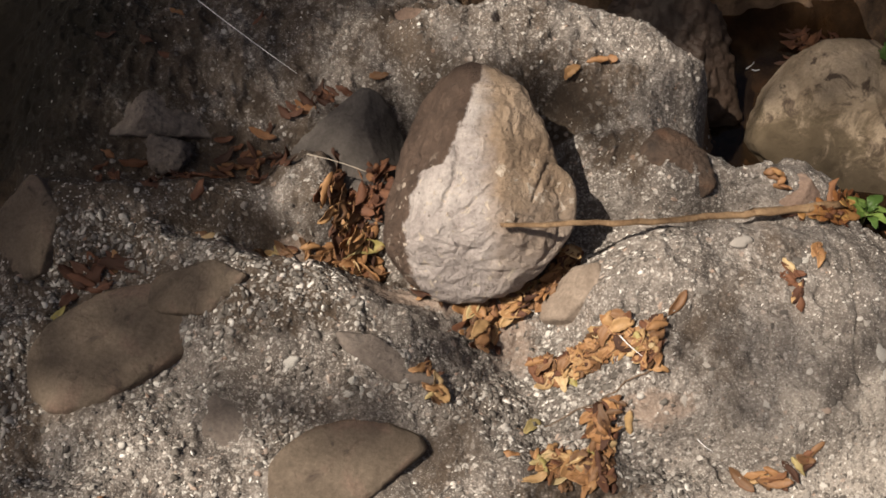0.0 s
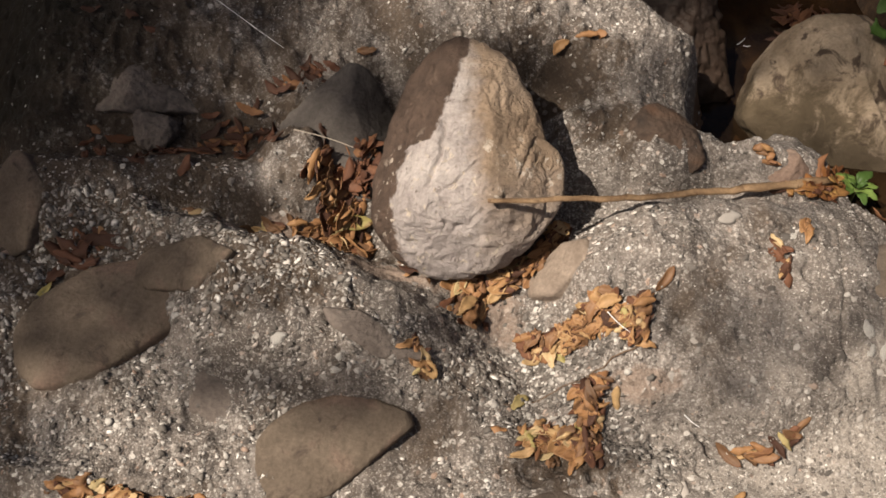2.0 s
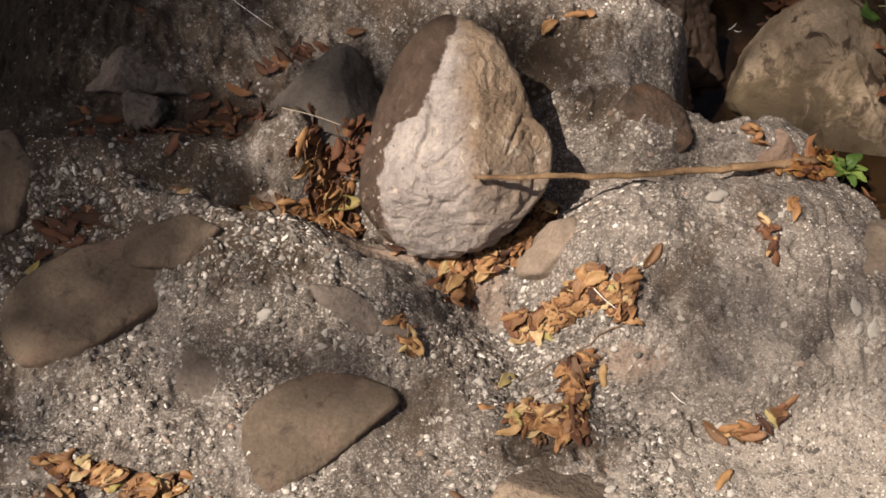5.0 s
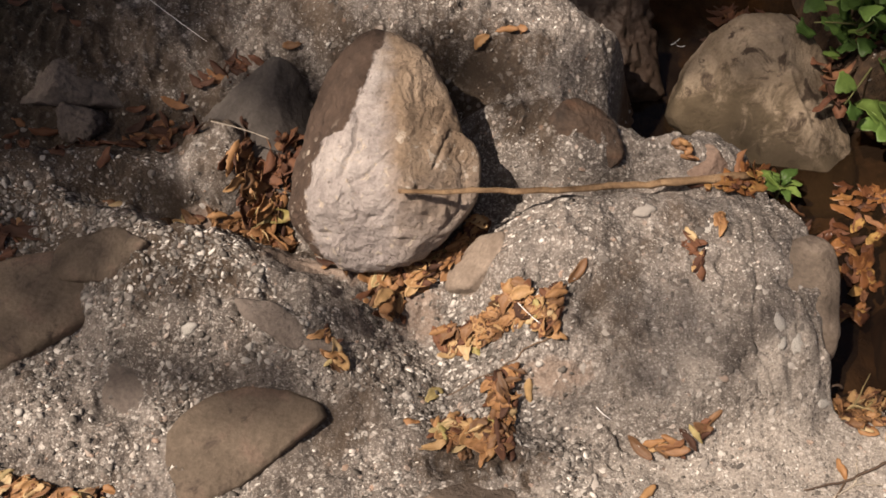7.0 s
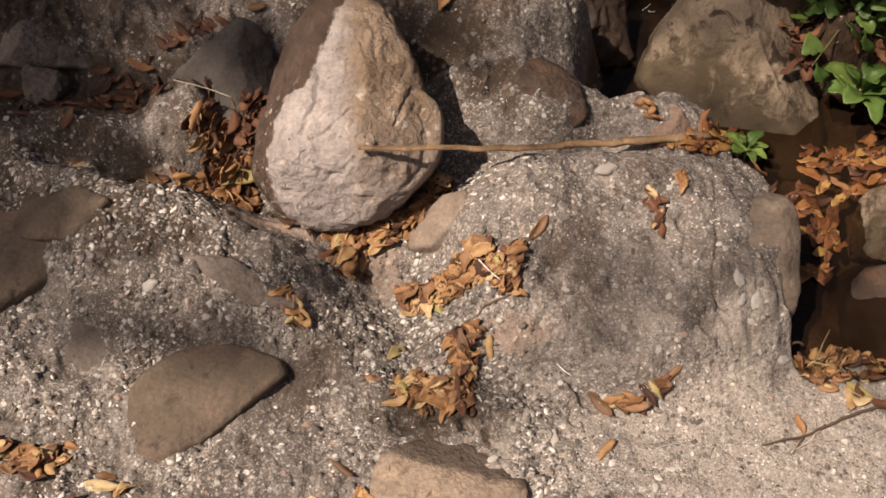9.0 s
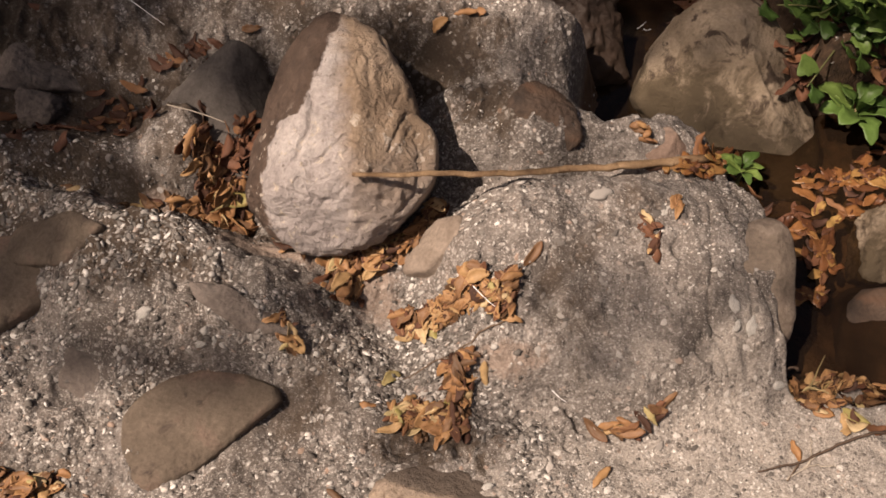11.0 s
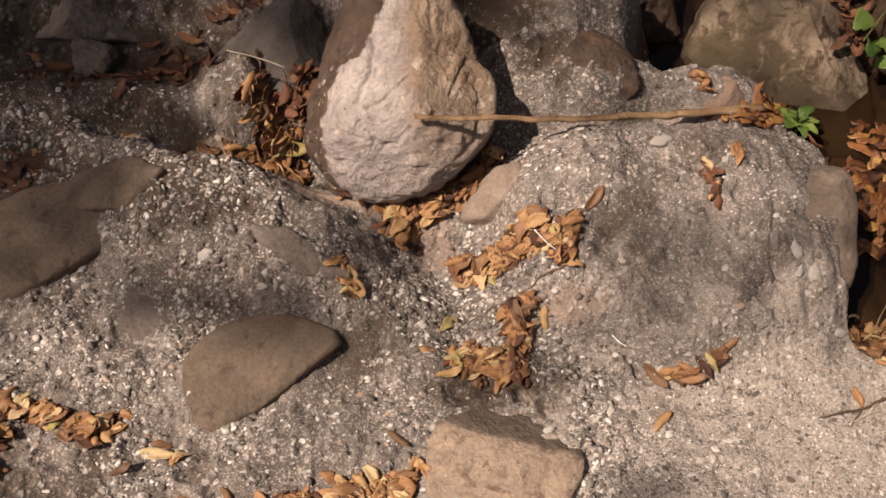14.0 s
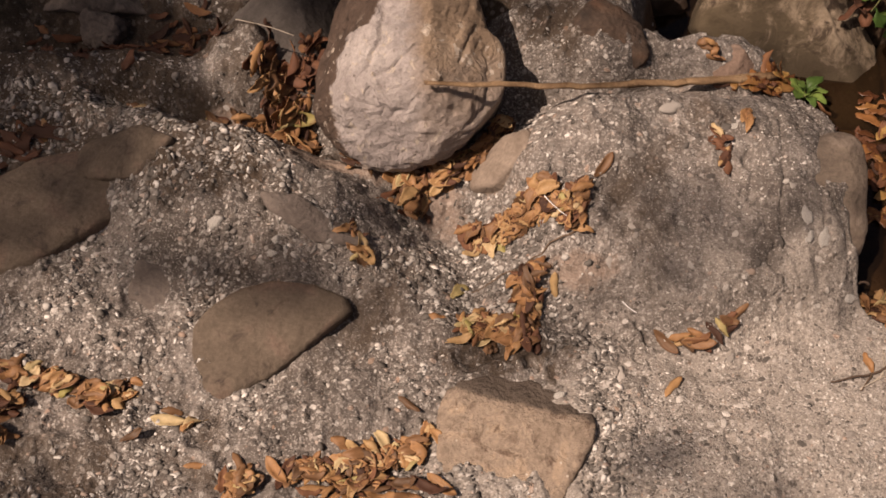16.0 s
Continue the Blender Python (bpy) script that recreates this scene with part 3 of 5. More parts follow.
GRIT_STOPS = [(0.0, (0.08, 0.071, 0.063)), (0.28, (0.14, 0.126, 0.113)), (0.50, (0.21, 0.192, 0.175)), (0.70, (0.32, 0.30, 0.277)), (0.85, (0.47, 0.445, 0.415)), (0.94, (0.68, 0.655, 0.62)), (1.0, (0.25, 0.165, 0.12))]
M_GRIT = varied_material("grit_stone", GRIT_STOPS, 0.75, island=True)
M_LEAF = varied_material("dry_leaf", [(0.0, (0.10, 0.055, 0.030)), (0.22, (0.21, 0.112, 0.056)), (0.45, (0.30, 0.155, 0.070)), (0.70, (0.36, 0.202, 0.092)), (0.88, (0.41, 0.268, 0.13)), (0.95, (0.50, 0.38, 0.22)), (1.0, (0.28, 0.24, 0.08))], 0.55, spot=(0.15, 0.07, 0.035), thin=0.12)
M_WETLEAF = varied_material("wet_leaf", [(0.0, (0.07, 0.027, 0.014)), (0.35, (0.145, 0.060, 0.025)), (0.75, (0.235, 0.105, 0.038)), (1.0, (0.34, 0.21, 0.075))], 0.35, spot=(0.09, 0.035, 0.015), thin=0.1)
M_DEADLEAF = varied_material("old_leaf", [(0.0, (0.05, 0.025, 0.017)), (0.5, (0.11, 0.047, 0.027)), (0.85, (0.17, 0.076, 0.040)), (1.0, (0.22, 0.11, 0.05))], 0.7, spot=(0.06, 0.03, 0.02), thin=0.1)
M_GREEN = varied_material("green_leaf", [(0.0, (0.05, 0.10, 0.024)), (0.5, (0.10, 0.175, 0.042)), (1.0, (0.19, 0.275, 0.07))], 0.45, thin=0.3)
M_STEM = varied_material("plant_stem", [(0.0, (0.12, 0.13, 0.05)), (1.0, (0.22, 0.16, 0.08))], 0.7)
M_REED = rock_material("dry_reed", [(0.3, (0.14, 0.085, 0.047)), (0.6, (0.25, 0.165, 0.095)), (0.8, (0.37, 0.265, 0.165))], 30, (0.09, 0.05, 0.025), 45, (0.55, 0.68), 0.4, 0.65)
M_TWIG = varied_material("twig_bark", [(0.0, (0.06, 0.04, 0.03)), (1.0, (0.14, 0.095, 0.065))], 0.8)
M_SILK, _t, _b = material("spider_silk", 0.2)
_b.inputs["Base Color"].default_value = (0.9, 0.9, 0.9, 1)
_b.inputs["Specular IOR Level"].default_value = 1.0
M_BARK = varied_material("tree_bark", [(0.0, (0.10, 0.075, 0.055)), (1.0, (0.16, 0.12, 0.09))], 0.9)


# ---- builders ----
def mesh_of(name, verts, faces, mat, smooth_faces=True):
    me = bpy.data.meshes.new(name)
    me.from_pydata([tuple(v) for v in verts], [], [tuple(f) for f in faces])
    if smooth_faces:
        me.polygons.foreach_set("use_smooth", [True] * len(me.polygons))
    me.materials.append(mat)
    me.update()
    return me


def child(ob, parent):
    ob.parent = parent
    return ob


def part(name, me, parent, m=None, label=""):
    ob = child(new(name, me), parent)
    if m is not None:
        ob.matrix_basis = m
    return tagged(ob, label=label)


def ball(level):
    bm = bmesh.new()
    bmesh.ops.create_icosphere(bm, subdivisions=level, radius=1.0)
    v = np.array([q.co[:] for q in bm.verts])
    f = [[q.index for q in p.verts] for p in bm.faces]
    bm.free()
    return v / np.linalg.norm(v, axis=1)[:, None], f


BALLS = {k: ball(k) for k in (1, 3, 5, 6, 7)}


def stone_mesh(name, planes, mat, power=11, rough=0.03, level=5, seed=0, cuts=(), crag=0.4, cracks=()):
    """A stone bounded by rounded planes (normal, distance); cuts are notches (direction, width, depth)."""
    d, faces = BALLS[level]
    acc = 0
    for nx, ny, nz, dist in planes:
        n = np.array((nx, ny, nz), float)
        n /= np.linalg.norm(n)
        acc = acc + (np.maximum(d @ n, 0) / dist) ** power
    r = np.maximum(acc, 1e-9) ** (-1.0 / power)
    size = float(np.median(r))
    p = d * r[:, None]
    q = p / size
    r = r * (1 + rough * fbm(q[:, 0] * 1.6, q[:, 1] * 1.6, q[:, 2] * 1.6, 3, seed) + rough * crag * fbm(q[:, 0] * 7, q[:, 1] * 7, q[:, 2] * 7, 3, seed + 9))
    for (nx, ny, nz), wide, deep in cuts:
        n = np.array((nx, ny, nz), float)
        n /= np.linalg.norm(n)
        off = np.arccos(np.clip(d @ n, -1, 1))
        r = r * (1 - deep * np.exp(-(off / wide) ** 2))
    p = d * r[:, None]
    for wide, deep, *line in cracks:
        # a groove along a broken line on the outer face
        near = np.full(len(p), 9.0)
        wx = p[:, 0] + 0.003 * value_noise(p[:, 0] * 90, p[:, 1] * 90, 0.0, 7)
        wy = p[:, 1] + 0.003 * value_noise(p[:, 0] * 90, p[:, 1] * 90, 0.0, 8)
        for (ax, ay), (bx, by) in zip(line, line[1:]):
            lx, ly = bx - ax, by - ay
            u = np.clip(((wx - ax) * lx + (wy - ay) * ly) / (lx * lx + ly * ly), 0, 1)
            near = np.minimum(near, np.hypot(wx - ax - u * lx, wy - ay - u * ly))
        r = r - deep * np.exp(-(near / wide) ** 2) * (d[:, 2] > 0)
    return mesh_of(name, d * r[:, None], faces, mat)


# local axes of stones seen face on: x across, y up the face, z out of it
FACE = Matrix(((1, 0, 0), (0, 0.809, -0.588), (0, 0.588, 0.809))).to_4x4()


def ground_normal(x, y, e=0.02):
    gx = (ground_height(x + e, y, False) - ground_height(x - e, y, False)) / (2 * e)
    gy = (ground_height(x, y + e, False) - ground_height(x, y - e, False)) / (2 * e)
    return Vector((-float(gx), -float(gy), 1)).normalized()


def on_ground(x, y, turn, lift=0.0, lean=1.0):
    """A pose on the rock at x, y, tilted with it, turned about its normal."""
    n = (ground_normal(x, y) * lean + Vector((0, 0, 1 - lean))).normalized()
    z = max(float(ground_height(x, y)), WATER)
    q = Vector((0, 0, 1)).rotation_difference(n).to_matrix().to_4x4()
    return Matrix.Translation(Vector((x, y, z)) + n * lift) @ q @ Matrix.Rotation(radians(turn), 4, "Z")


# ---- the ground ----
def spread(lo, hi, step, out, grow=1.22):
    mid = np.arange(lo, hi + step / 2, step)
    gaps = step * grow ** np.arange(1, 200)
    run = np.cumsum(gaps)
    run = run[: int(np.searchsorted(run, out)) + 1]
    return np.concatenate([(lo - run)[::-1], mid, hi + run])


GX, GY = spread(-0.85, 1.10, 0.003, 400), spread(-0.62, 0.85, 0.003, 400)
_x, _y = np.meshgrid(GX, GY)
_z = ground_height(_x, _y)
_v = np.stack([_x.ravel(), _y.ravel(), _z.ravel()], 1)
_nx, _ny = len(GX), len(GY)
_i = np.arange(_nx * _ny).reshape(_ny, _nx)
_f = np.stack([_i[:-1, :-1].ravel(), _i[:-1, 1:].ravel(), _i[1:, 1:].ravel(), _i[1:, :-1].ravel()], 1)
_me = bpy.data.meshes.new("ground")
_me.vertices.add(len(_v))
_me.vertices.foreach_set("co", _v.ravel())
_me.loops.add(_f.size)
_me.loops.foreach_set("vertex_index", _f.ravel().astype(np.int32))
_me.polygons.add(len(_f))
_me.polygons.foreach_set("loop_start", np.arange(0, _f.size, 4, dtype=np.int32))
_me.polygons.foreach_set("use_smooth", np.ones(len(_f), bool))
_me.update(calc_edges=True)
_me.materials.append(M_GROUND)
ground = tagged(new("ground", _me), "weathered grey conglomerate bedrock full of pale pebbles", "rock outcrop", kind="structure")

_wx, _wy = np.meshgrid(np.linspace(0.5, 1.8, 28), np.linspace(-0.22, 1.12, 25))
_wv = np.stack([_wx.ravel(), _wy.ravel(), np.full(_wx.size, WATER)], 1)
_wi = np.arange(_wx.size).reshape(_wx.shape)
_wf = np.stack([_wi[:-1, :-1].ravel(), _wi[:-1, 1:].ravel(), _wi[1:, 1:].ravel(), _wi[1:, :-1].ravel()], 1)
water = tagged(new("water", mesh_of("water", _wv, _wf.tolist(), M_WATER)), "still dark brown pool water with floating leaves", "water", kind="structure")
water.visible_shadow = False


# ---- stones ----
def face_stone(name, place, planes, mat, label, category="rock", unit=1 / 1136, **more):
    me = stone_mesh(name, [(a, b, c, d * unit) for a, b, c, d in planes], mat, **more)
    ob = new(name, me)
    ob.matrix_world = Matrix.Translation(place) @ FACE
    return tagged(ob, label, category)


_body = stone_mesh("boulder", [
    (1.0, 0.0, 0, 0.124), (0.94, 0.342, 0, 0.133), (0.766, 0.643, 0, 0.150), (0.5, 0.866, 0, 0.181), (0.174, 0.985, 0, 0.203), (-0.174, 0.985, 0, 0.207), (-0.5, 0.866, 0, 0.193),
    (-0.766, 0.643, 0, 0.173), (-0.94, 0.342, 0, 0.149), (-1.0, 0.0, 0, 0.159), (-0.94, -0.342, 0, 0.181), (-0.766, -0.643, 0, 0.187), (-0.5, -0.866, 0, 0.188), (-0.174, -0.985, 0, 0.190),
    (0.174, -0.985, 0, 0.182), (0.5, -0.866, 0, 0.168), (0.766, -0.643, 0, 0.162), (0.94, -0.342, 0, 0.146),
    (-0.15, 0.10, 0.98, 0.127), (0.60, 0.10, 0.79, 0.128), (-0.80, 0.25, 0.55, 0.126), (-0.1, -0.6, 0.79, 0.150), (0, 0.5, 0.87, 0.166), (-0.65, -0.4, 0.65, 0.172), (0.5, -0.55, 0.67, 0.158),
    (0, 0, -1, 0.132), (0.6, 0, -0.8, 0.132), (-0.6, 0, -0.8, 0.132)],
    M_BOULDER, power=30, rough=0.026, level=7, seed=4, crag=0.8, cracks=(
        (0.0026, 0.010, (-0.041, 0.060), (-0.042, 0.022), (-0.050, 0.002), (-0.060, -0.024), (-0.062, -0.036)), (0.0030, 0.0045, (0.018, 0.000), (0.002, -0.010), (-0.022, -0.034), (-0.044, -0.046)),
        (0.0030, 0.004, (0.100, 0.040), (0.088, 0.004), (0.078, -0.020)), (0.003, 0.004, (-0.081, 0.018), (-0.077, 0.006), (-0.080, -0.012)),
        (0.004, 0.004, (0.030, 0.150), (0.048, 0.120), (0.050, 0.080)), (0.003, 0.003, (-0.100, -0.075), (-0.060, -0.090), (-0.010, -0.098)),
        (0.0024, 0.004, (-0.018, -0.100), (0.004, -0.092), (0.020, -0.074)), (0.0022, 0.004, (0.030, -0.055), (0.050, -0.066), (0.058, -0.050)),
        (0.0024, 0.002, (0.090, 0.075), (0.082, 0.040), (0.072, 0.018)), (0.0026, 0.0015, (0.062, 0.100), (0.066, 0.070), (0.060, 0.040))))
_lobe = stone_mesh("boulder", [
    (1, 0.0, 0, 0.074), (0.8, 0.6, 0, 0.088), (0.5, 0.866, 0, 0.092), (0, 1, 0, 0.086), (-1, 0, 0, 0.062), (0.1, -1, 0, 0.088), (0.7, -0.7, 0, 0.076), (0.9, -0.43, 0, 0.073), (0.35, 0, 0.93, 0.068), (0, 0, -1, 0.080)],
    M_BOULDER, power=18, rough=0.018, level=6, seed=6)
_bm = bmesh.new()
_lobe.transform(pose(0.080, -0.036, 0.013))
_bm.from_mesh(_body)
_bm.from_mesh(_lobe)
_bm.to_mesh(_body)
_bm.free()
boulder = tagged(new("boulder", _body), "upright pear-shaped boulder, pale fresh face breaking through dark brown skin", "boulder")
boulder.matrix_world = Matrix.Translation((0.085, 0.176, 0.135)) @ FACE

face_stone("boulder", (0.770, 0.478, -0.004), [
    (1.0, 0.0, 0, 0.205), (0.94, 0.342, 0, 0.154), (0.766, 0.643, 0, 0.155), (0.5, 0.866, 0, 0.172), (0.174, 0.985, 0, 0.170), (-0.174, 0.985, 0, 0.170), (-0.5, 0.866, 0, 0.163),
    (-0.766, 0.643, 0, 0.146), (-0.94, 0.342, 0, 0.145), (-1.0, 0.0, 0, 0.166), (-0.94, -0.342, 0, 0.165), (-0.766, -0.643, 0, 0.147), (-0.5, -0.866, 0, 0.186), (0, -1, 0, 0.22), (0.94, -0.342, 0, 0.26),
    (-0.10, -0.24, 0.965, 0.034), (0.48, 0.05, 0.87, 0.072), (-0.62, 0.30, 0.72, 0.094), (0, 0.62, 0.78, 0.118), (0, 0, -1, 0.120)],
    M_PALE, "pale tan pointed boulder standing in the pool", "boulder", unit=1.0, cuts=(((-0.86, 0.50, 0.12), 0.24, 0.15),), power=44, rough=0.026, level=6, seed=21, crag=0.8,
    cracks=((0.006, 0.007, (0.060, 0.046), (0.085, 0.000), (0.108, -0.045)), (0.004, 0.004, (-0.05, 0.09), (-0.03, 0.085)), (0.004, 0.004, (0.0, 0.075), (0.02, 0.068)), (0.005, 0.005, (0.03, 0.02), (0.05, 0.03))))

face_stone("corner_cobble", (0.768, 0.010, 0.062), [
    (1.0, 0.0, 0, 0.040), (0.866, 0.5, 0, 0.055), (0.5, 0.866, 0, 0.072), (0.0, 1.0, 0, 0.080), (-0.5, 0.866, 0, 0.075), (-0.866, 0.5, 0, 0.068), (-1.0, 0.0, 0, 0.048), (-0.866, -0.5, 0, 0.080),
    (-0.5, -0.866, 0, 0.135), (0.0, -1.0, 0, 0.158), (0.5, -0.866, 0, 0.140), (0.866, -0.5, 0, 0.090), (0.5, 0.1, 0.86, 0.046), (-0.25, 0.05, 0.97, 0.050), (0, 0.7, 0.7, 0.072), (0, -0.4, 0.92, 0.070), (0, 0, -1, 0.07)],
    M_CORNER, "smooth tan cobble exposed at the block's pool edge", "cobble", unit=1.0, power=14, rough=0.03, seed=44, level=6)

face_stone("sunken_rock", (0.995, 0.005, -0.125), [
    (-1, 0.1, 0, 72), (1, 0, 0, 120), (0, 1, 0, 90), (-0.6, 0.7, 0, 84), (0, -1, 0, 120), (0, 0, 1, 60), (0, 0, -1, 60)],
    M_RUST, "brown rock sunk in the pool", "rock", power=9, rough=0.05, seed=46)

face_stone("bank_rock", (1.045, 0.145, -0.065), [
    (-1, 0.2, 0, 62), (1, 0, 0, 140), (0.1, 1, 0, 80), (-0.7, 0.6, 0, 74), (0, -1, 0, 70), (-0.2, 0, 1, 52), (0, 0, -1, 60)],
    M_PALE, "pale grey rock at the pool's far edge", "rock", power=12, rough=0.08, seed=47, crag=0.9, level=6)

face_stone("hump_stone", (-0.130, 0.318, 0.098), [
    (-0.66, 0.75, 0, 84), (0.87, 0.5, 0, 82), (0.2, 0.98, 0, 108), (0, 0, 1, 72), (-0.5, 0.35, 0.8, 70), (0.7, 0.2, 0.68, 66), (0, -1, 0, 170), (-1, 0, 0, 140), (1, 0, 0, 110), (0, 0, -1, 90)],
    M_GREYSTONE, "smooth dark grey stone hump set in bedrock", power=14, rough=0.035, seed=33, level=6, crag=0.6)

face_stone("wedge_stone", (-0.515, 0.372, 0.098), [
    (-0.60, 0.80, 0, 0.048), (0.50, 0.866, 0, 0.050), (0, 1, 0, 0.045), (0, -1, 0, 0.040), (-1, 0, 0, 0.105), (1, 0.1, 0, 0.112), (-0.45, 0.25, 0.86, 0.036), (0.38, 0.30, 0.87, 0.034), (0.1, -0.5, 0.86, 0.040), (0, 0, -1, 0.06)],
    M_DUN, "dun wedge-shaped stone lying in shade", unit=1.0, power=30, rough=0.05, seed=35, crag=0.8, level=6)

face_stone("rust_stone", (0.420, 0.258, 0.104), [
    (1, 0, 0, 0.062), (0.866, 0.5, 0, 0.058), (0.5, 0.866, 0, 0.060), (-0.5, 0.866, 0, 0.080), (-0.85, 0.5, 0, 0.088), (-1, 0.0, 0, 0.070), (-0.7, -0.7, 0, 0.056), (0, -1, 0, 0.056), (0.6, -0.8, 0, 0.062), (-0.20, -0.35, 0.91, 0.050), (0.30, 0.42, 0.85, 0.052), (0, 0, -1, 0.06)],
    M_RUST, "rust-brown cobble set in the mound's flank", unit=1.0, power=9, rough=0.035, seed=37, level=6, crag=0.8)

face_stone("earth_clod", (-0.482, 0.305, 0.062), [
    (1, 0, 0, 0.040), (-1, 0.1, 0, 0.036), (0.2, 1, 0, 0.032), (0, -1, 0, 0.034), (0.7, -0.7, 0, 0.036), (-0.7, -0.6, 0, 0.034), (0, 0, 1, 0.030), (0, 0, -1, 0.04)],
    M_DUN, "crumbly brown earth clod under a wedge stone", "clod", unit=1.0, power=7, rough=0.08, seed=64, crag=1.2)
face_stone("toe_block", (0.618, 0.212, 0.096), [
    (1.0, 0.0, 0, 0.054), (0.707, 0.707, 0, 0.034), (0.0, 1.0, 0, 0.040), (-0.707, 0.707, 0, 0.050), (-1, 0, 0, 0.036), (0, -1, 0, 0.040), (0.707, -0.707, 0, 0.050), (-0.35, 0.1, 0.93, 0.024), (0.4, -0.2, 0.89, 0.026), (0, 0, -1, 0.04)],
    M_PINK, "small angular pinkish block on the toe rock", unit=1.0, power=26, rough=0.04, seed=61, crag=0.7)
face_stone("ridge_cobble", (-0.045, 0.540, 0.178), [
    (1.0, 0.1, 0, 0.046), (-1, 0, 0, 0.040), (0.1, 1.0, 0, 0.026), (0, -1, 0, 0.030), (-0.6, 0.8, 0, 0.034), (0.2, 0.3, 0.93, 0.034), (-0.2, -0.2, 0.95, 0.034), (0, 0, -1, 0.04)],
    M_PINK, "pinkish cobble set in the back ridge", unit=1.0, power=12, rough=0.05, seed=62)

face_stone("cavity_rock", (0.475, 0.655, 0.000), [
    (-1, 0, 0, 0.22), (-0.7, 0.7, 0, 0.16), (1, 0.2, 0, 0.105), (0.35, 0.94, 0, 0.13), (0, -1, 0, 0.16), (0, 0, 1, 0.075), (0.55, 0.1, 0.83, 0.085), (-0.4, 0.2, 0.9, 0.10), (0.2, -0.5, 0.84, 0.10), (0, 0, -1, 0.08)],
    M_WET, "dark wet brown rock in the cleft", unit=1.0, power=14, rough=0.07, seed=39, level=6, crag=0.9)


def bedded(name, x, y, sides, proud, mat, label, seed, thick=0.06, tops=(), slope=0.5, ease=0.90, power=36):
    """A cobble bedded in the rock, showing only its worn top; sides: directions in degrees and distances in plan."""
    planes = [(0, 0, 1, thick), (0, 0, -1, thick), *tops]
    for a, d in sides:
        c, s = math.cos(radians(a)), math.sin(radians(a))
        planes.append((c, s, 0, d))
        k = math.hypot(slope, 1.0)
        planes.append((c * slope / k, s * slope / k, 1 / k, (d * slope + thick) / k * ease))
    ob = new(name, stone_mesh(name, planes, mat, power=power, rough=0.022, level=6, seed=seed, crag=0.6))
    n = ground_normal(x, y, 0.06)
    q = Vector((0, 0, 1)).rotation_difference(n).to_matrix().to_4x4()
    ob.matrix_world = Matrix.Translation(Vector((x, y, float(ground_height(x, y, False)))) + n * (proud - thick)) @ q
    return tagged(ob, label, "cobble")


bedded("bedded_cobble", -0.500, -0.060, [(-170, 0.153), (-125, 0.153), (-80, 0.107), (-55, 0.083), (-20, 0.165), (35, 0.185), (62, 0.140), (100, 0.098), (125, 0.098), (155, 0.130)], 0.024, M_BROWN, "long smooth brown cobble bedded in the conglomerate", 51, ease=0.90, power=24)
bedded("bedded_cobble", -0.372, 0.014, [(-170, 0.13), (-100, 0.050), (-50, 0.065), (8, 0.125), (60, 0.052), (95, 0.036), (150, 0.085)], 0.018, M_BROWN, "low brown cobble at the dome's edge", 56, thick=0.03)
bedded("bedded_cobble", -0.127, -0.255, [(-172, 0.112), (-142, 0.132), (-118, 0.158), (-62, 0.066), (-48, 0.062), (15, 0.150), (30, 0.150), (68, 0.106), (105, 0.080), (130, 0.084), (165, 0.110)], 0.022, M_BROWN, "smooth brown wedge-shaped cobble bedded in the conglomerate", 52, ease=0.92, power=22)
bedded("bedded_cobble", 0.263, -0.392, [(-180, 0.112), (-150, 0.131), (-120, 0.135), (-90, 0.150), (-60, 0.125), (-30, 0.108), (0, 0.120), (30, 0.116), (60, 0.090), (90, 0.112), (120, 0.126), (150, 0.118)], 0.028, M_BLOCK, "rough tan block bedded in the conglomerate", 53, ease=0.90, thick=0.07, tops=((0.04, -0.22, 0.97, 0.066), (0.14, 0.42, 0.90, 0.074)))
bedded("bedded_cobble", 0.238, 0.032, [(30, 0.076), (-150, 0.080), (120, 0.034), (-60, 0.036), (75, 0.050), (-105, 0.048), (0, 0.060), (180, 0.064)], 0.015, M_TAN, "small flat tan cobble bedded beside the boulder", 54, thick=0.03, power=18)
bedded("bedded_cobble", -0.051, -0.119, [(-180, 0.083), (-150, 0.054), (-120, 0.023), (-90, 0.031), (-60, 0.068), (-30, 0.091), (0, 0.09), (30, 0.065), (60, 0.022), (90, 0.04), (120, 0.077), (150, 0.092)], 0.004, M_DUN, "narrow grey cobble bedded in the conglomerate", 55, thick=0.03)
bedded("bedded_cobble", -0.305, -0.178, [(-180, 0.048), (-120, 0.04), (-60, 0.045), (0, 0.042), (60, 0.033), (120, 0.057)], 0.004, M_DUN, "worn dun cobble flush with the conglomerate", 57, thick=0.025)
bedded("bedded_cobble", -0.665, 0.125, [(-160, 0.09), (-110, 0.10), (-75, 0.085), (-20, 0.040), (40, 0.050), (75, 0.085), (130, 0.09)], 0.006, M_BROWN, "brown stone at the terrace's shaded end", 58, thick=0.05)


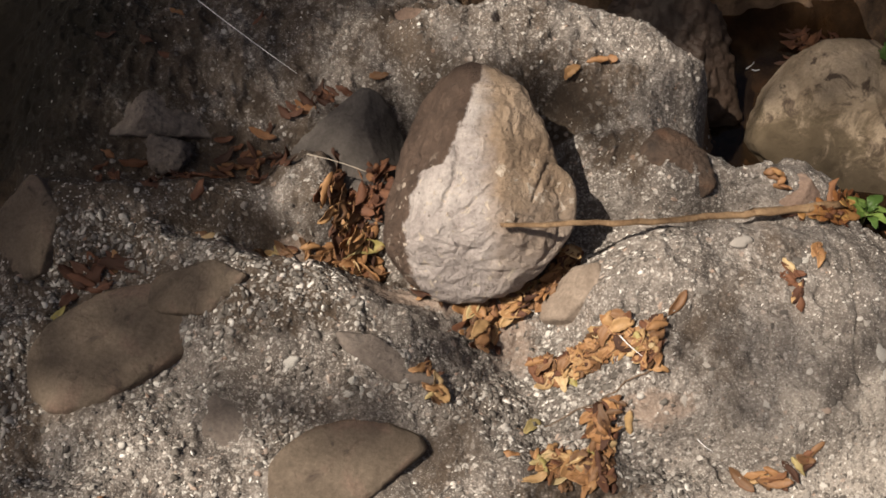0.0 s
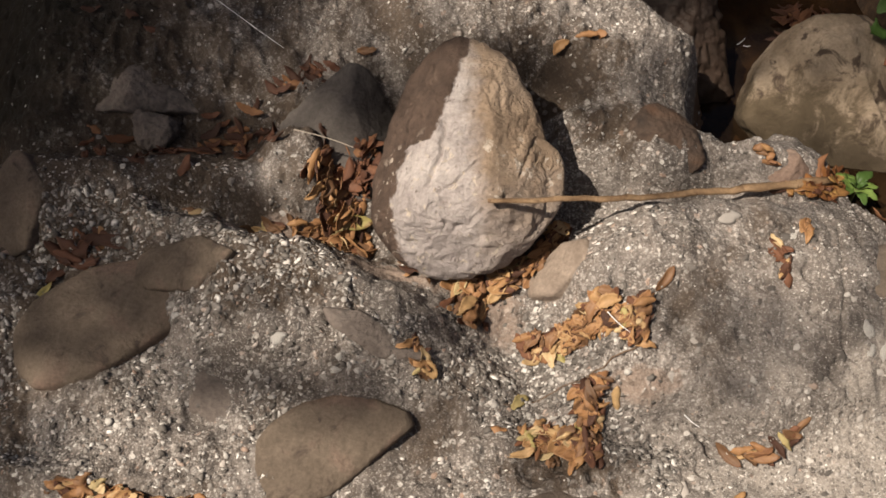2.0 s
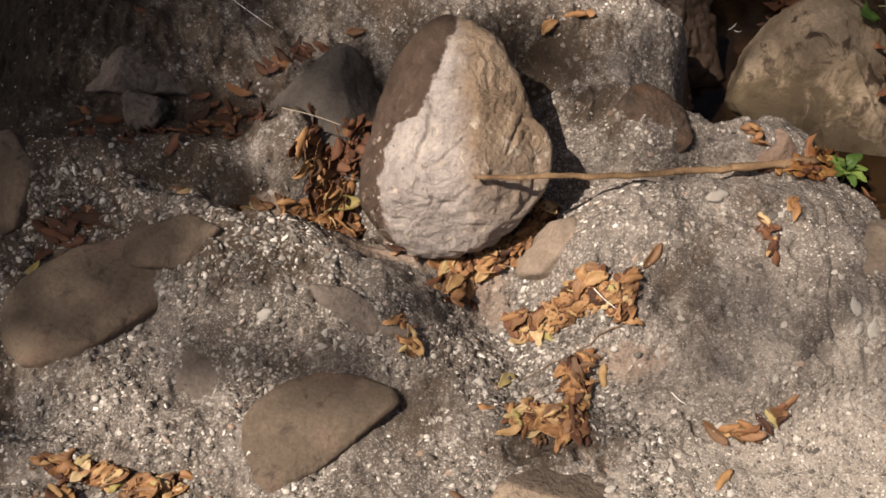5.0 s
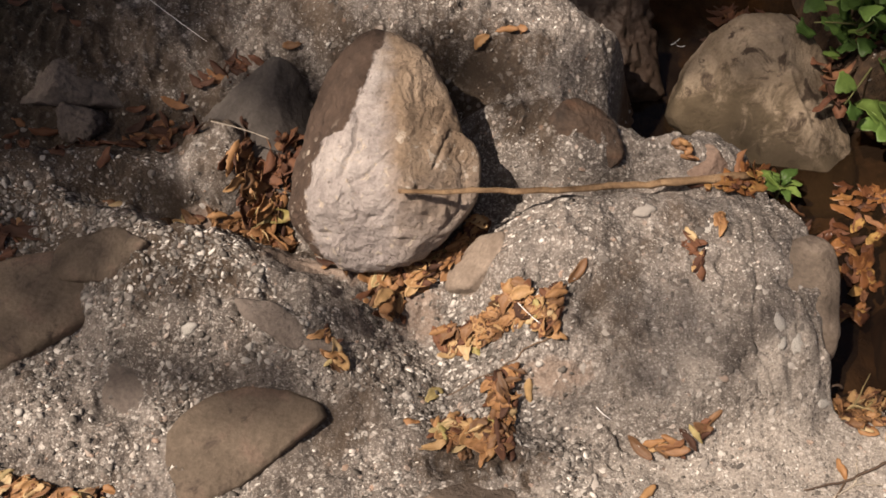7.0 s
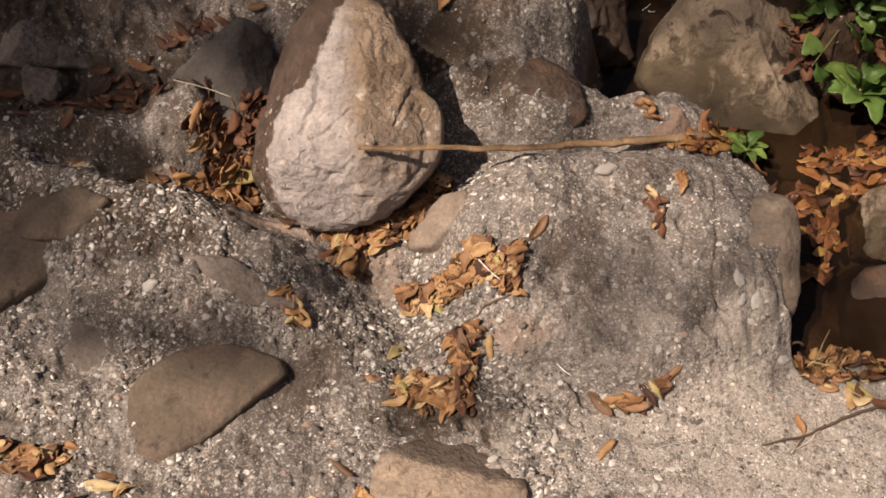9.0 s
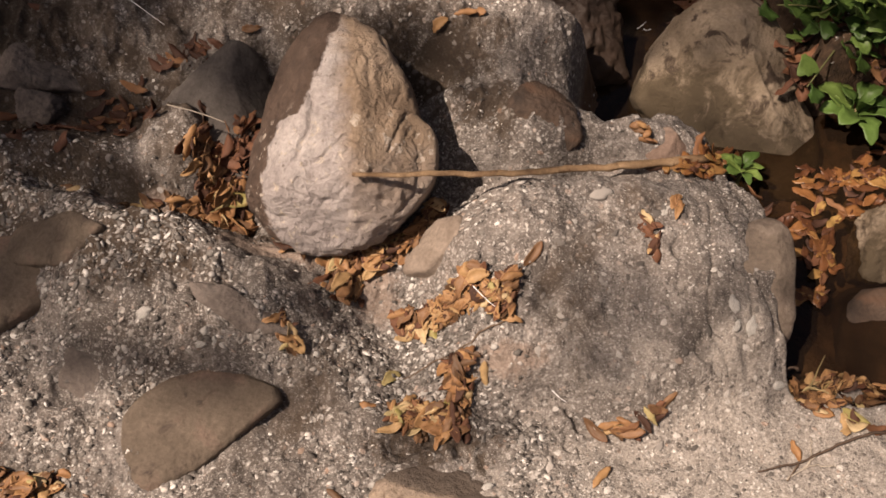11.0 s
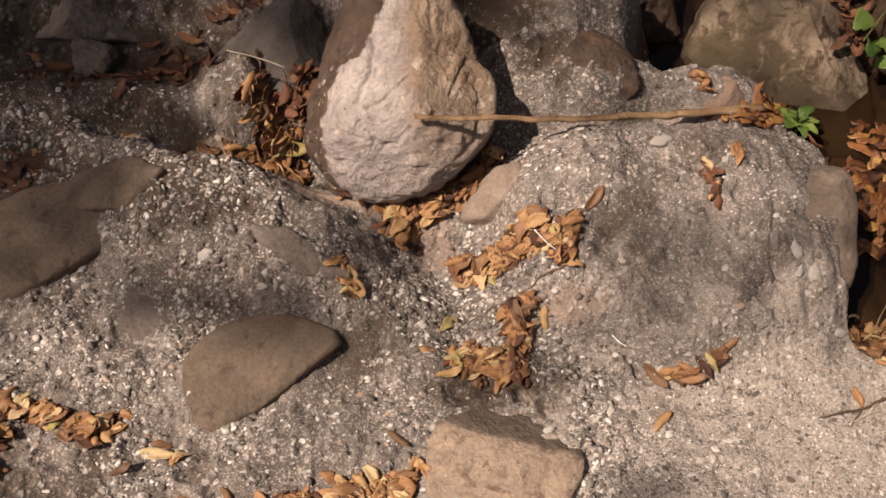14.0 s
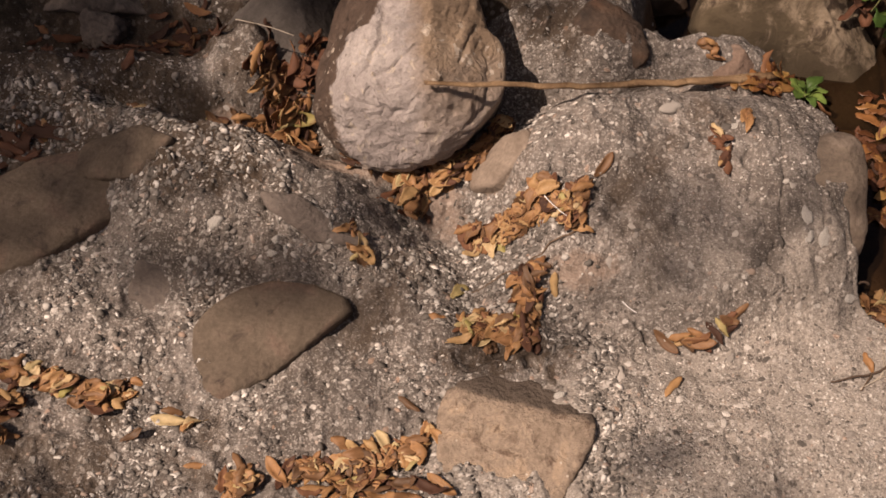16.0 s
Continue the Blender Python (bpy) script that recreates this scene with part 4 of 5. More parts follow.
# ---- pieces of the bedrock ----
def tube(path, radii, sides=7, wob=0.0, seed=0, flat=1.0):
    """Vertices and faces of a tapering round stalk along a path."""
    rnd = random.Random(seed)
    path = [Vector(p) for p in path]
    verts, faces = [], []
    for k, p in enumerate(path):
        way = (path[min(k + 1, len(path) - 1)] - path[max(k - 1, 0)]).normalized()
        side = way.cross(Vector((0, 0, 1)))
        side = side.normalized() if side.length > 1e-4 else Vector((1, 0, 0))
        up = side.cross(way).normalized()
        for j in range(sides):
            a = 2 * math.pi * j / sides
            r = radii[k] * (1 + wob * rnd.uniform(-1, 1))
            verts.append(p + side * (r * math.cos(a)) + up * (r * flat * math.sin(a)))
    for k in range(len(path) - 1):
        for j in range(sides):
            a, b = k * sides + j, k * sides + (j + 1) % sides
            faces.append((a, b, b + sides, a + sides))
    faces.append(tuple(range(sides - 1, -1, -1)))
    faces.append(tuple(range(len(verts) - sides, len(verts))))
    return verts, faces


def stalk(a, b, ra, rb, sag=0.0, n=8, wander=0.0, seed=0, **more):
    rnd = random.Random(seed)
    a, b = Vector(a), Vector(b)
    pts, radii = [], []
    for k in range(n + 1):
        u = k / n
        off = Vector([rnd.uniform(-wander, wander) for _ in range(3)]) * (4 * u * (1 - u))
        pts.append(a.lerp(b, u) + Vector((0, 0, -sag * 4 * u * (1 - u))) + off)
        radii.append(ra + (rb - ra) * u)
    return tube(pts, radii, seed=seed, **more)


# ---- dry leaves ----
def leaf_shape(name, long, wide, curl, fold, mat, seed=0, tip=0.8, twist=0.0, thick=0.0006, nu=10, nv=4):
    """A single leaf along x: pointed oval, curled along its length, folded at the midrib, with both faces."""
    rnd = random.Random(seed)
    rows = []
    bow, ripple, phase = rnd.uniform(-0.3, 0.3), rnd.uniform(0.0005, 0.0042), rnd.uniform(0, 6)
    for i in range(nu + 1):
        u = i / nu
        half = (wide / 2 * max(math.sin(math.pi * u ** tip), 0.0) ** 0.62 + 0.0006) * (1 + rnd.uniform(-0.26, 0.14))
        row = []
        for j in range(nv + 1):
            v = 2 * j / nv - 1
            x, y = (u - 0.5) * long, v * half
            y = y + bow * wide * math.sin(math.pi * u)
            z = curl * long * (4 * (u - 0.5) ** 2 - 0.35) + ripple * math.sin(9 * u + phase) * abs(v) + fold * v * v * half + twist * (u - 0.5) * y
            row.append((x, y, z + rnd.uniform(-0.0004, 0.0004)))
        rows.append(row)
    w = nv + 1
    top = [p for row in rows for p in row]
    low = [(x, y, z - thick) for x, y, z in top]
    off = len(top)
    faces = []
    for i in range(nu):
        for j in range(nv):
            a = i * w + j
            faces.append((a, a + w, a + w + 1, a + 1))
            faces.append((off + a, off + a + 1, off + a + w + 1, off + a + w))
    ring = [j for j in range(w)] + [i * w + nv for i in range(1, nu + 1)] + [nu * w + j for j in range(nv - 1, -1, -1)] + [i * w for i in range(nu - 1, 0, -1)]
    for a, b in zip(ring, ring[1:] + ring[:1]):
        faces.append((a, b, off + b, off + a))
    return mesh_of(name, top + low, faces, mat)


def leaf_kinds(mat, seed, bend=1.0):
    rnd = random.Random(seed)
    return [leaf_shape("leaf", rnd.uniform(0.033, 0.054), rnd.uniform(0.011, 0.020), bend * rnd.uniform(-0.16, 0.20), bend * rnd.choice((-1, 1)) * rnd.uniform(0.1, 0.7), mat, seed + k, rnd.uniform(0.85, 1.1), rnd.uniform(-0.9, 0.9)) for k in range(14)]


LEAVES, OLD_LEAVES, WET_LEAVES = leaf_kinds(M_LEAF, 100), leaf_kinds(M_DEADLEAF, 200), leaf_kinds(M_WETLEAF, 250, 0.25)


def lay_leaf(rnd, x, y, lift, kinds, lean=0.35, turn=None):
    big = rnd.uniform(0.8, 1.12)
    m = on_ground(x, y, rnd.uniform(0, 360) if turn is None else turn + rnd.uniform(-25, 25), lift)
    m = m @ pose(0, 0, 0, math.degrees(lean) * rnd.uniform(-1, 1), math.degrees(lean) * rnd.uniform(-0.7, 0.7), 0)
    return m @ Matrix.Diagonal((big, big, big, 1)), kinds[rnd.randrange(len(kinds))]


def leaf_pile(label, spots, seed, kinds=None, deep=0.014, lean=0.32, name="leaf_pile", big=1.0, old=0.24):
    """spots: centre, spread, number; each leaf is a piece of the pile."""
    kinds = kinds or LEAVES
    rnd = random.Random(seed)
    cx, cy = spots[0][0], spots[0][1]
    base = new(name)
    base.location = (cx, cy, max(float(ground_height(cx, cy)), WATER))
    tagged(base, label, "leaf pile", "drifts of fallen leaves")
    back = Matrix.Translation(base.location).inverted()
    for x, y, sx, sy, turn, n in spots:
        flow = rnd.choice((0, 10, -20, 30)) + (0 if sx > sy else 60)
        n = int(n * 1.9)
        c, s = math.cos(radians(turn)), math.sin(radians(turn))
        for k in range(n):
            u, v = rnd.gauss(0, 0.42), rnd.gauss(0, 0.42)
            near = math.exp(-(u * u + v * v))
            px, py = x + c * u * sx - s * v * sy, y + s * u * sx + c * v * sy
            m, me = lay_leaf(rnd, px, py, 0.004 + deep * near * rnd.random(), kinds, lean, rnd.gauss(flow, 38))
            if rnd.random() < old:
                me = OLD_LEAVES[k % 14]
            part("leaf", me, base, back @ m @ Matrix.Diagonal((big, big, big, 1)))
    return base


def loose_leaf(x, y, turn, seed, kinds=None, label="curled orange-brown leaf fallen on bare rock", lift=0.004):
    rnd = random.Random(seed)
    m, me = lay_leaf(rnd, x, y, lift, kinds or LEAVES, 0.2, turn)
    ob = new("fallen_leaf", me)
    ob.matrix_world = m
    return tagged(ob, label, "leaf", "loose fallen leaves")


leaf_pile("heap of curled orange-brown leaves in a rock hollow", [(0.250, -0.070, 0.066, 0.024, 8, 52), (0.292, -0.056, 0.034, 0.022, 30, 24), (0.345, -0.085, 0.026, 0.030, 8, 22), (0.315, -0.075, 0.03, 0.02, 0, 12), (0.358, -0.058, 0.010, 0.03, 0, 6), (0.20, -0.065, 0.03, 0.012, 0, 5)], 301)
leaf_pile("heap of yellow-brown leaves caught in a runnel", [(0.285, -0.175, 0.018, 0.045, 10, 18), (0.215, -0.228, 0.050, 0.030, 0, 36), (0.275, -0.235, 0.030, 0.030, 0, 16), (0.285, -0.155, 0.02, 0.014, 0, 6)], 302)
leaf_pile("drift of yellow leaves at the boulder's foot", [(0.092, 0.005, 0.032, 0.035, 20, 34), (0.155, 0.038, 0.040, 0.018, 40, 30), (0.205, 0.060, 0.040, 0.018, 50, 34), (0.235, 0.100, 0.020, 0.012, 50, 12), (0.085, -0.028, 0.024, 0.022, 0, 12), (0.0, 0.035, 0.035, 0.010, 0, 6)], 303, deep=0.030, lean=0.25)
leaf_pile("deep packing of rust-brown leaves in a crevice", [(-0.128, 0.112, 0.046, 0.030, 10, 40), (-0.135, 0.155, 0.040, 0.044, 0, 70), (-0.140, 0.190, 0.036, 0.020, 0, 24)], 304, deep=0.022, lean=0.20, big=1.5, old=0.28)
leaf_pile("dark red-brown dead leaves wedged behind the boulder", [(-0.112, 0.215, 0.046, 0.040, 0, 60), (-0.120, 0.245, 0.040, 0.020, 0, 24)], 305, OLD_LEAVES, deep=0.045, lean=0.35, big=1.5)
leaf_pile("row of orange leaves along a rock seam", [(-0.46, -0.336, 0.08, 0.012, -4, 24), (-0.355, -0.355, 0.045, 0.022, 20, 20), (-0.49, -0.382, 0.03, 0.014, 0, 8), (-0.48, -0.432, 0.02, 0.014, 0, 3)], 306)
leaf_pile("long drift of orange-brown leaves below a tan block", [(0.060, -0.440, 0.070, 0.026, 6, 38), (-0.03, -0.458, 0.05, 0.022, 0, 18), (0.12, -0.424, 0.016, 0.032, 0, 10), (-0.128, -0.482, 0.03, 0.024, 60, 12), (0.05, -0.485, 0.10, 0.02, 0, 18)], 307)
leaf_pile("pale orange leaves heaped on the pool's edge", [(0.838, -0.160, 0.036, 0.026, 0, 30), (0.845, -0.190, 0.040, 0.012, 0, 10), (0.885, -0.140, 0.04, 0.024, 0, 16), (0.945, -0.150, 0.05, 0.03, 0, 16), (0.905, -0.215, 0.03, 0.01, 0, 3)], 308)
leaf_pile("raft of orange leaves floating on dark water", [(0.915, 0.130, 0.042, 0.075, 0, 14), (0.905, 0.205, 0.055, 0.045, 0, 8), (0.885, 0.040, 0.050, 0.016, 0, 5)], 309, WET_LEAVES, deep=0.003, lean=0.12, old=0.3)
leaf_pile("orange leaves drifted against the far bank", [(0.955, 0.300, 0.085, 0.045, 0, 12), (1.05, 0.32, 0.070, 0.065, 0, 12), (1.01, 0.24, 0.070, 0.045, 0, 6)], 310, WET_LEAVES, deep=0.004, lean=0.2, old=0.3)
leaf_pile("orange leaves lodged along a fallen reed", [(0.65, 0.175, 0.06, 0.010, 4, 14), (0.70, 0.205, 0.03, 0.02, 0, 10), (0.775, 0.352, 0.03, 0.014, 0, 5), (0.745, 0.27, 0.03, 0.03, 0, 12), (0.82, 0.22, 0.03, 0.02, 0, 4)], 311, WET_LEAVES, deep=0.006)
leaf_pile("wet brown leaves along the pool edge of the block", [(0.79, 0.125, 0.04, 0.010, -12, 7), (0.84, 0.15, 0.03, 0.02, -40, 5)], 312, OLD_LEAVES, deep=0.004)
leaf_pile("dark red dead leaves in a shaded groove", [(-0.44, 0.225, 0.10, 0.035, 0, 7), (-0.34, 0.31, 0.11, 0.04, 25, 11), (-0.24, 0.38, 0.10, 0.03, 25, 8), (-0.58, 0.28, 0.10, 0.05, 0, 4), (-0.50, 0.50, 0.15, 0.06, 10, 3), (-0.30, 0.23, 0.06, 0.04, 0, 3)], 313, OLD_LEAVES, deep=0.006)
leaf_pile("small wedge of leaves in a slot beside a cobble", [(0.010, -0.130, 0.032, 0.006, -48, 8)], 314, deep=0.004)
leaf_pile("thin smear of wet leaves on the block", [(0.578, 0.020, 0.007, 0.040, 8, 5), (0.621, 0.072, 0.004, 0.026, 6, 3)], 315, deep=0.001, lean=0.06, big=0.85)
leaf_pile("few leaves stuck upright on the toe rock", [(0.580, 0.222, 0.016, 0.010, 0, 4)], 316, deep=0.010, lean=0.6, big=0.8)
leaf_pile("large flat reddish leaves on the shaded terrace", [(-0.565, 0.052, 0.050, 0.022, 20, 6), (-0.530, 0.066, 0.022, 0.014, 0, 3)], 317, deep=0.003, lean=0.10, big=1.7, old=0.65)
leaf_pile("few orange-brown leaves along the channel", [(-0.17, 0.11, 0.05, 0.012, -5, 7), (-0.25, 0.112, 0.03, 0.010, 0, 3)], 320, deep=0.004, lean=0.2)
leaf_pile("few curled brown leaves under the block's lip", [(0.528, -0.240, 0.026, 0.010, 10, 5), (0.585, -0.222, 0.026, 0.008, 20, 4)], 319, deep=0.006)
leaf_pile("brown leaf litter on the shaded bank", [(0.98, 0.60, 0.08, 0.05, 0, 20), (1.10, 0.50, 0.08, 0.04, 0, 18), (0.80, 0.78, 0.12, 0.05, 0, 18), (1.02, 0.80, 0.12, 0.08, 0, 20)], 318, OLD_LEAVES, deep=0.008)
for k, (x, y, turn) in enumerate([(-0.388, 0.139, 5), (-0.374, 0.136, 20), (-0.290, 0.112, 0), (-0.268, 0.112, 8), (-0.611, -0.017, 60), (0.142, -0.213, -25),                                   (0.107, -0.359, -30), (-0.252, -0.373, 20), (-0.251, -0.390, 0), (-0.210, -0.394, 40), (-0.222, -0.402, 30), (-0.297, -0.420, 40), (-0.193, -0.460, 0), (0.324, -0.172, 80), (0.175, -0.165, 50),
                                  (-0.104, 0.429, 10), (0.277, 0.390, 30), (0.290, 0.398, -20), (0.236, 0.379, 60), (0.500, -0.315, 40), (0.80, -0.262, 90), (-0.210, -0.245, 10), (0.39, -0.02, 80)]):
    loose_leaf(x, y, turn, 400 + k)

_caught = new("leaf_pile")
_caught.location = (0.895, 0.455, 0.02)
tagged(_caught, "dry reddish leaves caught between boulder and bank", "leaf pile", "drifts of fallen leaves")
for k, (x, y, z, turn) in enumerate([(-0.012, 0.020, 0.022, 60), (0.004, 0.004, 0.016, 100), (-0.006, -0.010, 0.010, 30), (0.014, 0.030, 0.026, 140), (0.0, 0.050, 0.040, 70), (0.018, -0.016, 0.004, 85), (0.022, 0.052, 0.034, 20), (-0.02, 0.062, 0.050, 110), (0.03, 0.01, 0.01, 50)]):
    part("leaf", OLD_LEAVES[k], _caught, pose(x, y, z, 20 * math.sin(k * 2.1), 25 * math.cos(k * 1.7), turn) @ Matrix.Diagonal((1.25, 1.25, 1.25, 1)))

# ---- reed, twigs, straw ----
M_STRAW = varied_material("bleached_straw", [(0.0, (0.30, 0.26, 0.21)), (1.0, (0.40, 0.35, 0.29))], 0.6)
_v, _f = stalk((0.115, 0.0370, 0.2265), (0.690, 0.196, 0.104), 0.0044, 0.0084, 0.012, 26, 0.0034, 7, sides=8, wob=0.18, flat=0.55)
reed = tagged(new("reed_stalk", mesh_of("reed_stalk", _v, _f, M_REED)), "long dry split reed stalk leaning on the boulder", "reed")
_v, _f = stalk((0.42, 0.135, 0.132), (0.66, 0.188, 0.104), 0.004, 0.010, 0.000, 12, 0.004, 8, sides=6, wob=0.25, flat=0.4)
part("split_strip", mesh_of("split_strip", _v, _f, M_REED), reed)


def ground_stalk(name, pts, r0, r1, mat, label, category, seed, lift=0.003):
    """A thin stalk that lies along the rock."""
    rnd = random.Random(seed)
    fine = []
    for (ax, ay), (bx, by) in zip(pts, pts[1:]):
        for k in range(6):
            u = k / 6
            fine.append((ax + (bx - ax) * u + rnd.uniform(-1, 1) * 0.0015, ay + (by - ay) * u + rnd.uniform(-1, 1) * 0.0015))
    fine.append(pts[-1])
    path = [(x, y, max(float(ground_height(x, y)), WATER) + lift) for x, y in fine]
    n = len(path) - 1
    v, f = tube(path, [r0 + (r1 - r0) * k / n for k in range(n + 1)], 6, 0.15, seed)
    return tagged(new(name, mesh_of(name, v, f, mat)), label, category)


_tw = ground_stalk("twig", [(0.735, -0.300), (0.80, -0.283), (0.86, -0.255), (0.95, -0.225)], 0.0015, 0.0028, M_TWIG, "thin bare forked twig on sandy rock", "twig", 11, 0.006)
_v, _f = stalk((0.80, -0.283, float(ground_height(0.80, -0.283)) + 0.006), (0.775, -0.315, float(ground_height(0.775, -0.315)) + 0.004), 0.0015, 0.0008, seed=5)
part("side_twig", mesh_of("side_twig", _v, _f, M_TWIG), _tw)
ground_stalk("twig", [(0.150, -0.172), (0.22, -0.155), (0.29, -0.138), (0.350, -0.118)], 0.0008, 0.0016, M_TWIG, "fine dark twig lying in a runnel", "twig", 12, 0.002)
_v, _f = stalk((-0.200, 0.195, 0.200), (-0.100, 0.158, 0.202), 0.0010, 0.0008, -0.003, 8, 0.001, 3)
tagged(new("straw", mesh_of("straw", _v, _f, M_STRAW)), "pale dry straw sticking out of dead leaves", "straw")
_v, _f = stalk((0.832, -0.165, -0.03), (0.845, -0.135, 0.03), 0.0018, 0.0006, 0, 5, 0.001, 4)
tagged(new("grass_blade", mesh_of("grass_blade", _v, _f, M_STEM)), "single thin grass blade among leaves", "grass")

for k, pts in enumerate((((0.775, -0.312), (0.810, -0.288), (0.835, -0.262)), ((0.800, -0.295), (0.822, -0.287), (0.852, -0.290)), ((0.815, -0.285), (0.822, -0.262), (0.826, -0.240)))):
    ground_stalk("rootlet", pts, 0.0013, 0.0007, M_STRAW, "thin pale dry rootlet beside a twig", "rootlet", 30 + k, 0.004)
_v, _f = tube([(0.812 + 0.012 * math.cos(a), -0.134 + 0.006 * math.sin(a), -0.034 + 0.012 * math.sin(a)) for a in [0.6 + 0.42 * k for k in range(13)]], [0.0024 - 0.00012 * k for k in range(13)], 6, 0.1, 3)
tagged(new("curled_bark", mesh_of("curled_bark", _v, _f, M_TWIG)), "dark curled strip of bark at the pool edge", "bark strip")

# ---- spider silk ----
# 5 and 6 stand in for a small white glint on the cleft's water
for a, b, k in (((-0.429, 0.512, 0.25), (-0.241, 0.383, 0.20), 1), ((0.300, -0.080, 0.112), (0.334, -0.108, 0.100), 2), ((0.426, -0.193, 0.0), (0.447, -0.213, 0.0), 3), ((0.640, 0.700, -0.062), (0.658, 0.716, -0.058), 5), ((0.652, 0.696, -0.060), (0.668, 0.700, -0.064), 6)):
    _v, _f = stalk(a, b, 0.0009, 0.0005, 0.003, 8, 0.0, k, sides=5)
    tagged(new("silk_thread", mesh_of("silk_thread", _v, _f, M_SILK)), "fine white glinting spider silk thread", "spider silk")


# ---- green plants ----
GREENS = [leaf_shape("leaf", 0.05, w, c, f, M_GREEN, 500 + k, tip, 0.2, nu=12) for k, (w, c, f, tip) in enumerate(((0.022, -0.18, 0.25, 1.5), (0.025, -0.12, 0.3, 1.6), (0.020, -0.25, 0.2, 1.4)))]
ROUNDS = [leaf_shape("leaf", 0.036, w, c, f, M_GREEN, 520 + k, 1.0, 0.1, nu=14, nv=4) for k, (w, c, f) in enumerate(((0.034, -0.08, 0.15), (0.031, -0.12, 0.1), (0.036, 0.05, 0.2)))]


def rosette(x, y, z, n, long, label, seed):
    """Leaves that spread in a ring from one crown."""
    rnd = random.Random(seed)
    base = new("rosette_plant")
    base.location = (x, y, z)
    tagged(base, label, "plant")
    v, f = stalk((0, 0, -0.03), (0, 0, 0.02), 0.004, 0.003, seed=seed)
    part("stem", mesh_of("stem", v, f, M_STEM), base)
    for k in range(n):
        s = long / 0.05 * rnd.uniform(0.75, 1.1) * (1 if k < n * 0.65 else 0.6)
        up = rnd.uniform(8, 35) if k < n * 0.65 else rnd.uniform(40, 65)
        m = pose(0, 0, 0.012 + 0.008 * k / n, 0, 0, 360 * k * 0.381966 + rnd.uniform(-12, 12)) @ pose(0, 0, 0, rnd.uniform(-15, 15), -up, 0) @ pose(0.025 * s, 0, 0)
        part("leaf", GREENS[k % 3], base, m @ Matrix.Diagonal((s, s, s, 1)))
    return base


rosette(0.792, 0.285, -0.045, 10, 0.050, "small bright green rosette at the pool edge", 601)
rosette(1.022, 0.425, -0.025, 11, 0.088, "larger bright green leafy plant beside the pool", 602)


def vine(points, n, seed, label, size=1.0, kinds=None, reach=0.05):
    """A leafy stem along a path with stalked leaves."""
    rnd = random.Random(seed)
    base = new("leafy_plant")
    base.location = points[0]
    tagged(base, label, "plant", "plants on the bank")
    off = Vector(points[0])
    pts = [Vector(p) - off for p in points]
    v, f = tube(pts, [0.003 - 0.002 * k / (len(pts) - 1) for k in range(len(pts))], 6, 0.1, seed)
    part("stem", mesh_of("stem", v, f, M_STEM), base)
    for k in range(n):
        u = (k + rnd.random()) / n * (len(pts) - 1)
        i = min(int(u), len(pts) - 2)
        p = pts[i].lerp(pts[i + 1], u - i)
        m = Matrix.Translation(p + Vector((rnd.uniform(-reach, reach), rnd.uniform(-reach, reach), rnd.uniform(-0.3, 0.7) * reach)))
        m = m @ pose(0, 0, 0, rnd.uniform(-35, 35), rnd.uniform(-35, 35), rnd.uniform(0, 360))
        s = size * rnd.uniform(0.75, 1.15)
        part("leaf", (kinds or ROUNDS)[k % 3], base, m @ Matrix.Diagonal((s, s, s, 1)))
    return base


def creeper(points, leaves, label, seed):
    """A thin trailing stem with round leaves held out at given spots: place, size, tilt."""
    rnd = random.Random(seed)
    base = new("creeper")
    base.location = points[0]
    tagged(base, label, "plant", "plants on the bank")
    off = Vector(points[0])
    v, f = tube([Vector(p) - off for p in points], [0.0022 - 0.001 * k / (len(points) - 1) for k in range(len(points))], 6, 0.1, seed)
    part("stem", mesh_of("stem", v, f, M_STEM), base)
    for k, (x, y, z, size, rx, ry, rz) in enumerate(leaves):
        s = size / 0.036
        m = Matrix.Translation(Vector((x, y, z)) - off) @ pose(0, 0, 0, rx, ry, rz)
        part("leaf", ROUNDS[k % 3], base, m @ Matrix.Diagonal((s, s, s, 1)))
    return base


creeper([(1.01, 0.66, 0.03), (0.95, 0.60, 0.09), (0.90, 0.575, 0.115), (0.862, 0.570, 0.118)], [
    (0.868, 0.600, 0.125, 0.046, 20, -5, 10), (0.838, 0.562, 0.115, 0.050, 30, 10, 60), (0.885, 0.560, 0.118, 0.046, 25, -10, 120), (0.935, 0.60, 0.13, 0.048, 10, 15, 30), (0.96, 0.62, 0.14, 0.044, 35, 0, 80)],
    "round-leaved green creeper hanging over the boulder", 611)
creeper([(1.02, 0.58, 0.03), (0.97, 0.50, 0.07), (0.935, 0.455, 0.055), (0.915, 0.43, 0.045)], [
    (0.918, 0.455, 0.06, 0.046, 30, 0, 20), (0.922, 0.415, 0.045, 0.046, 35, -8, 80), (0.985, 0.49, 0.085, 0.048, 40, 10, 90), (0.965, 0.53, 0.09, 0.04, 15, -15, 40), (1.01, 0.47, 0.075, 0.05, 45, 0, 75)],
    "round-leaved green creeper trailing to the water", 612)
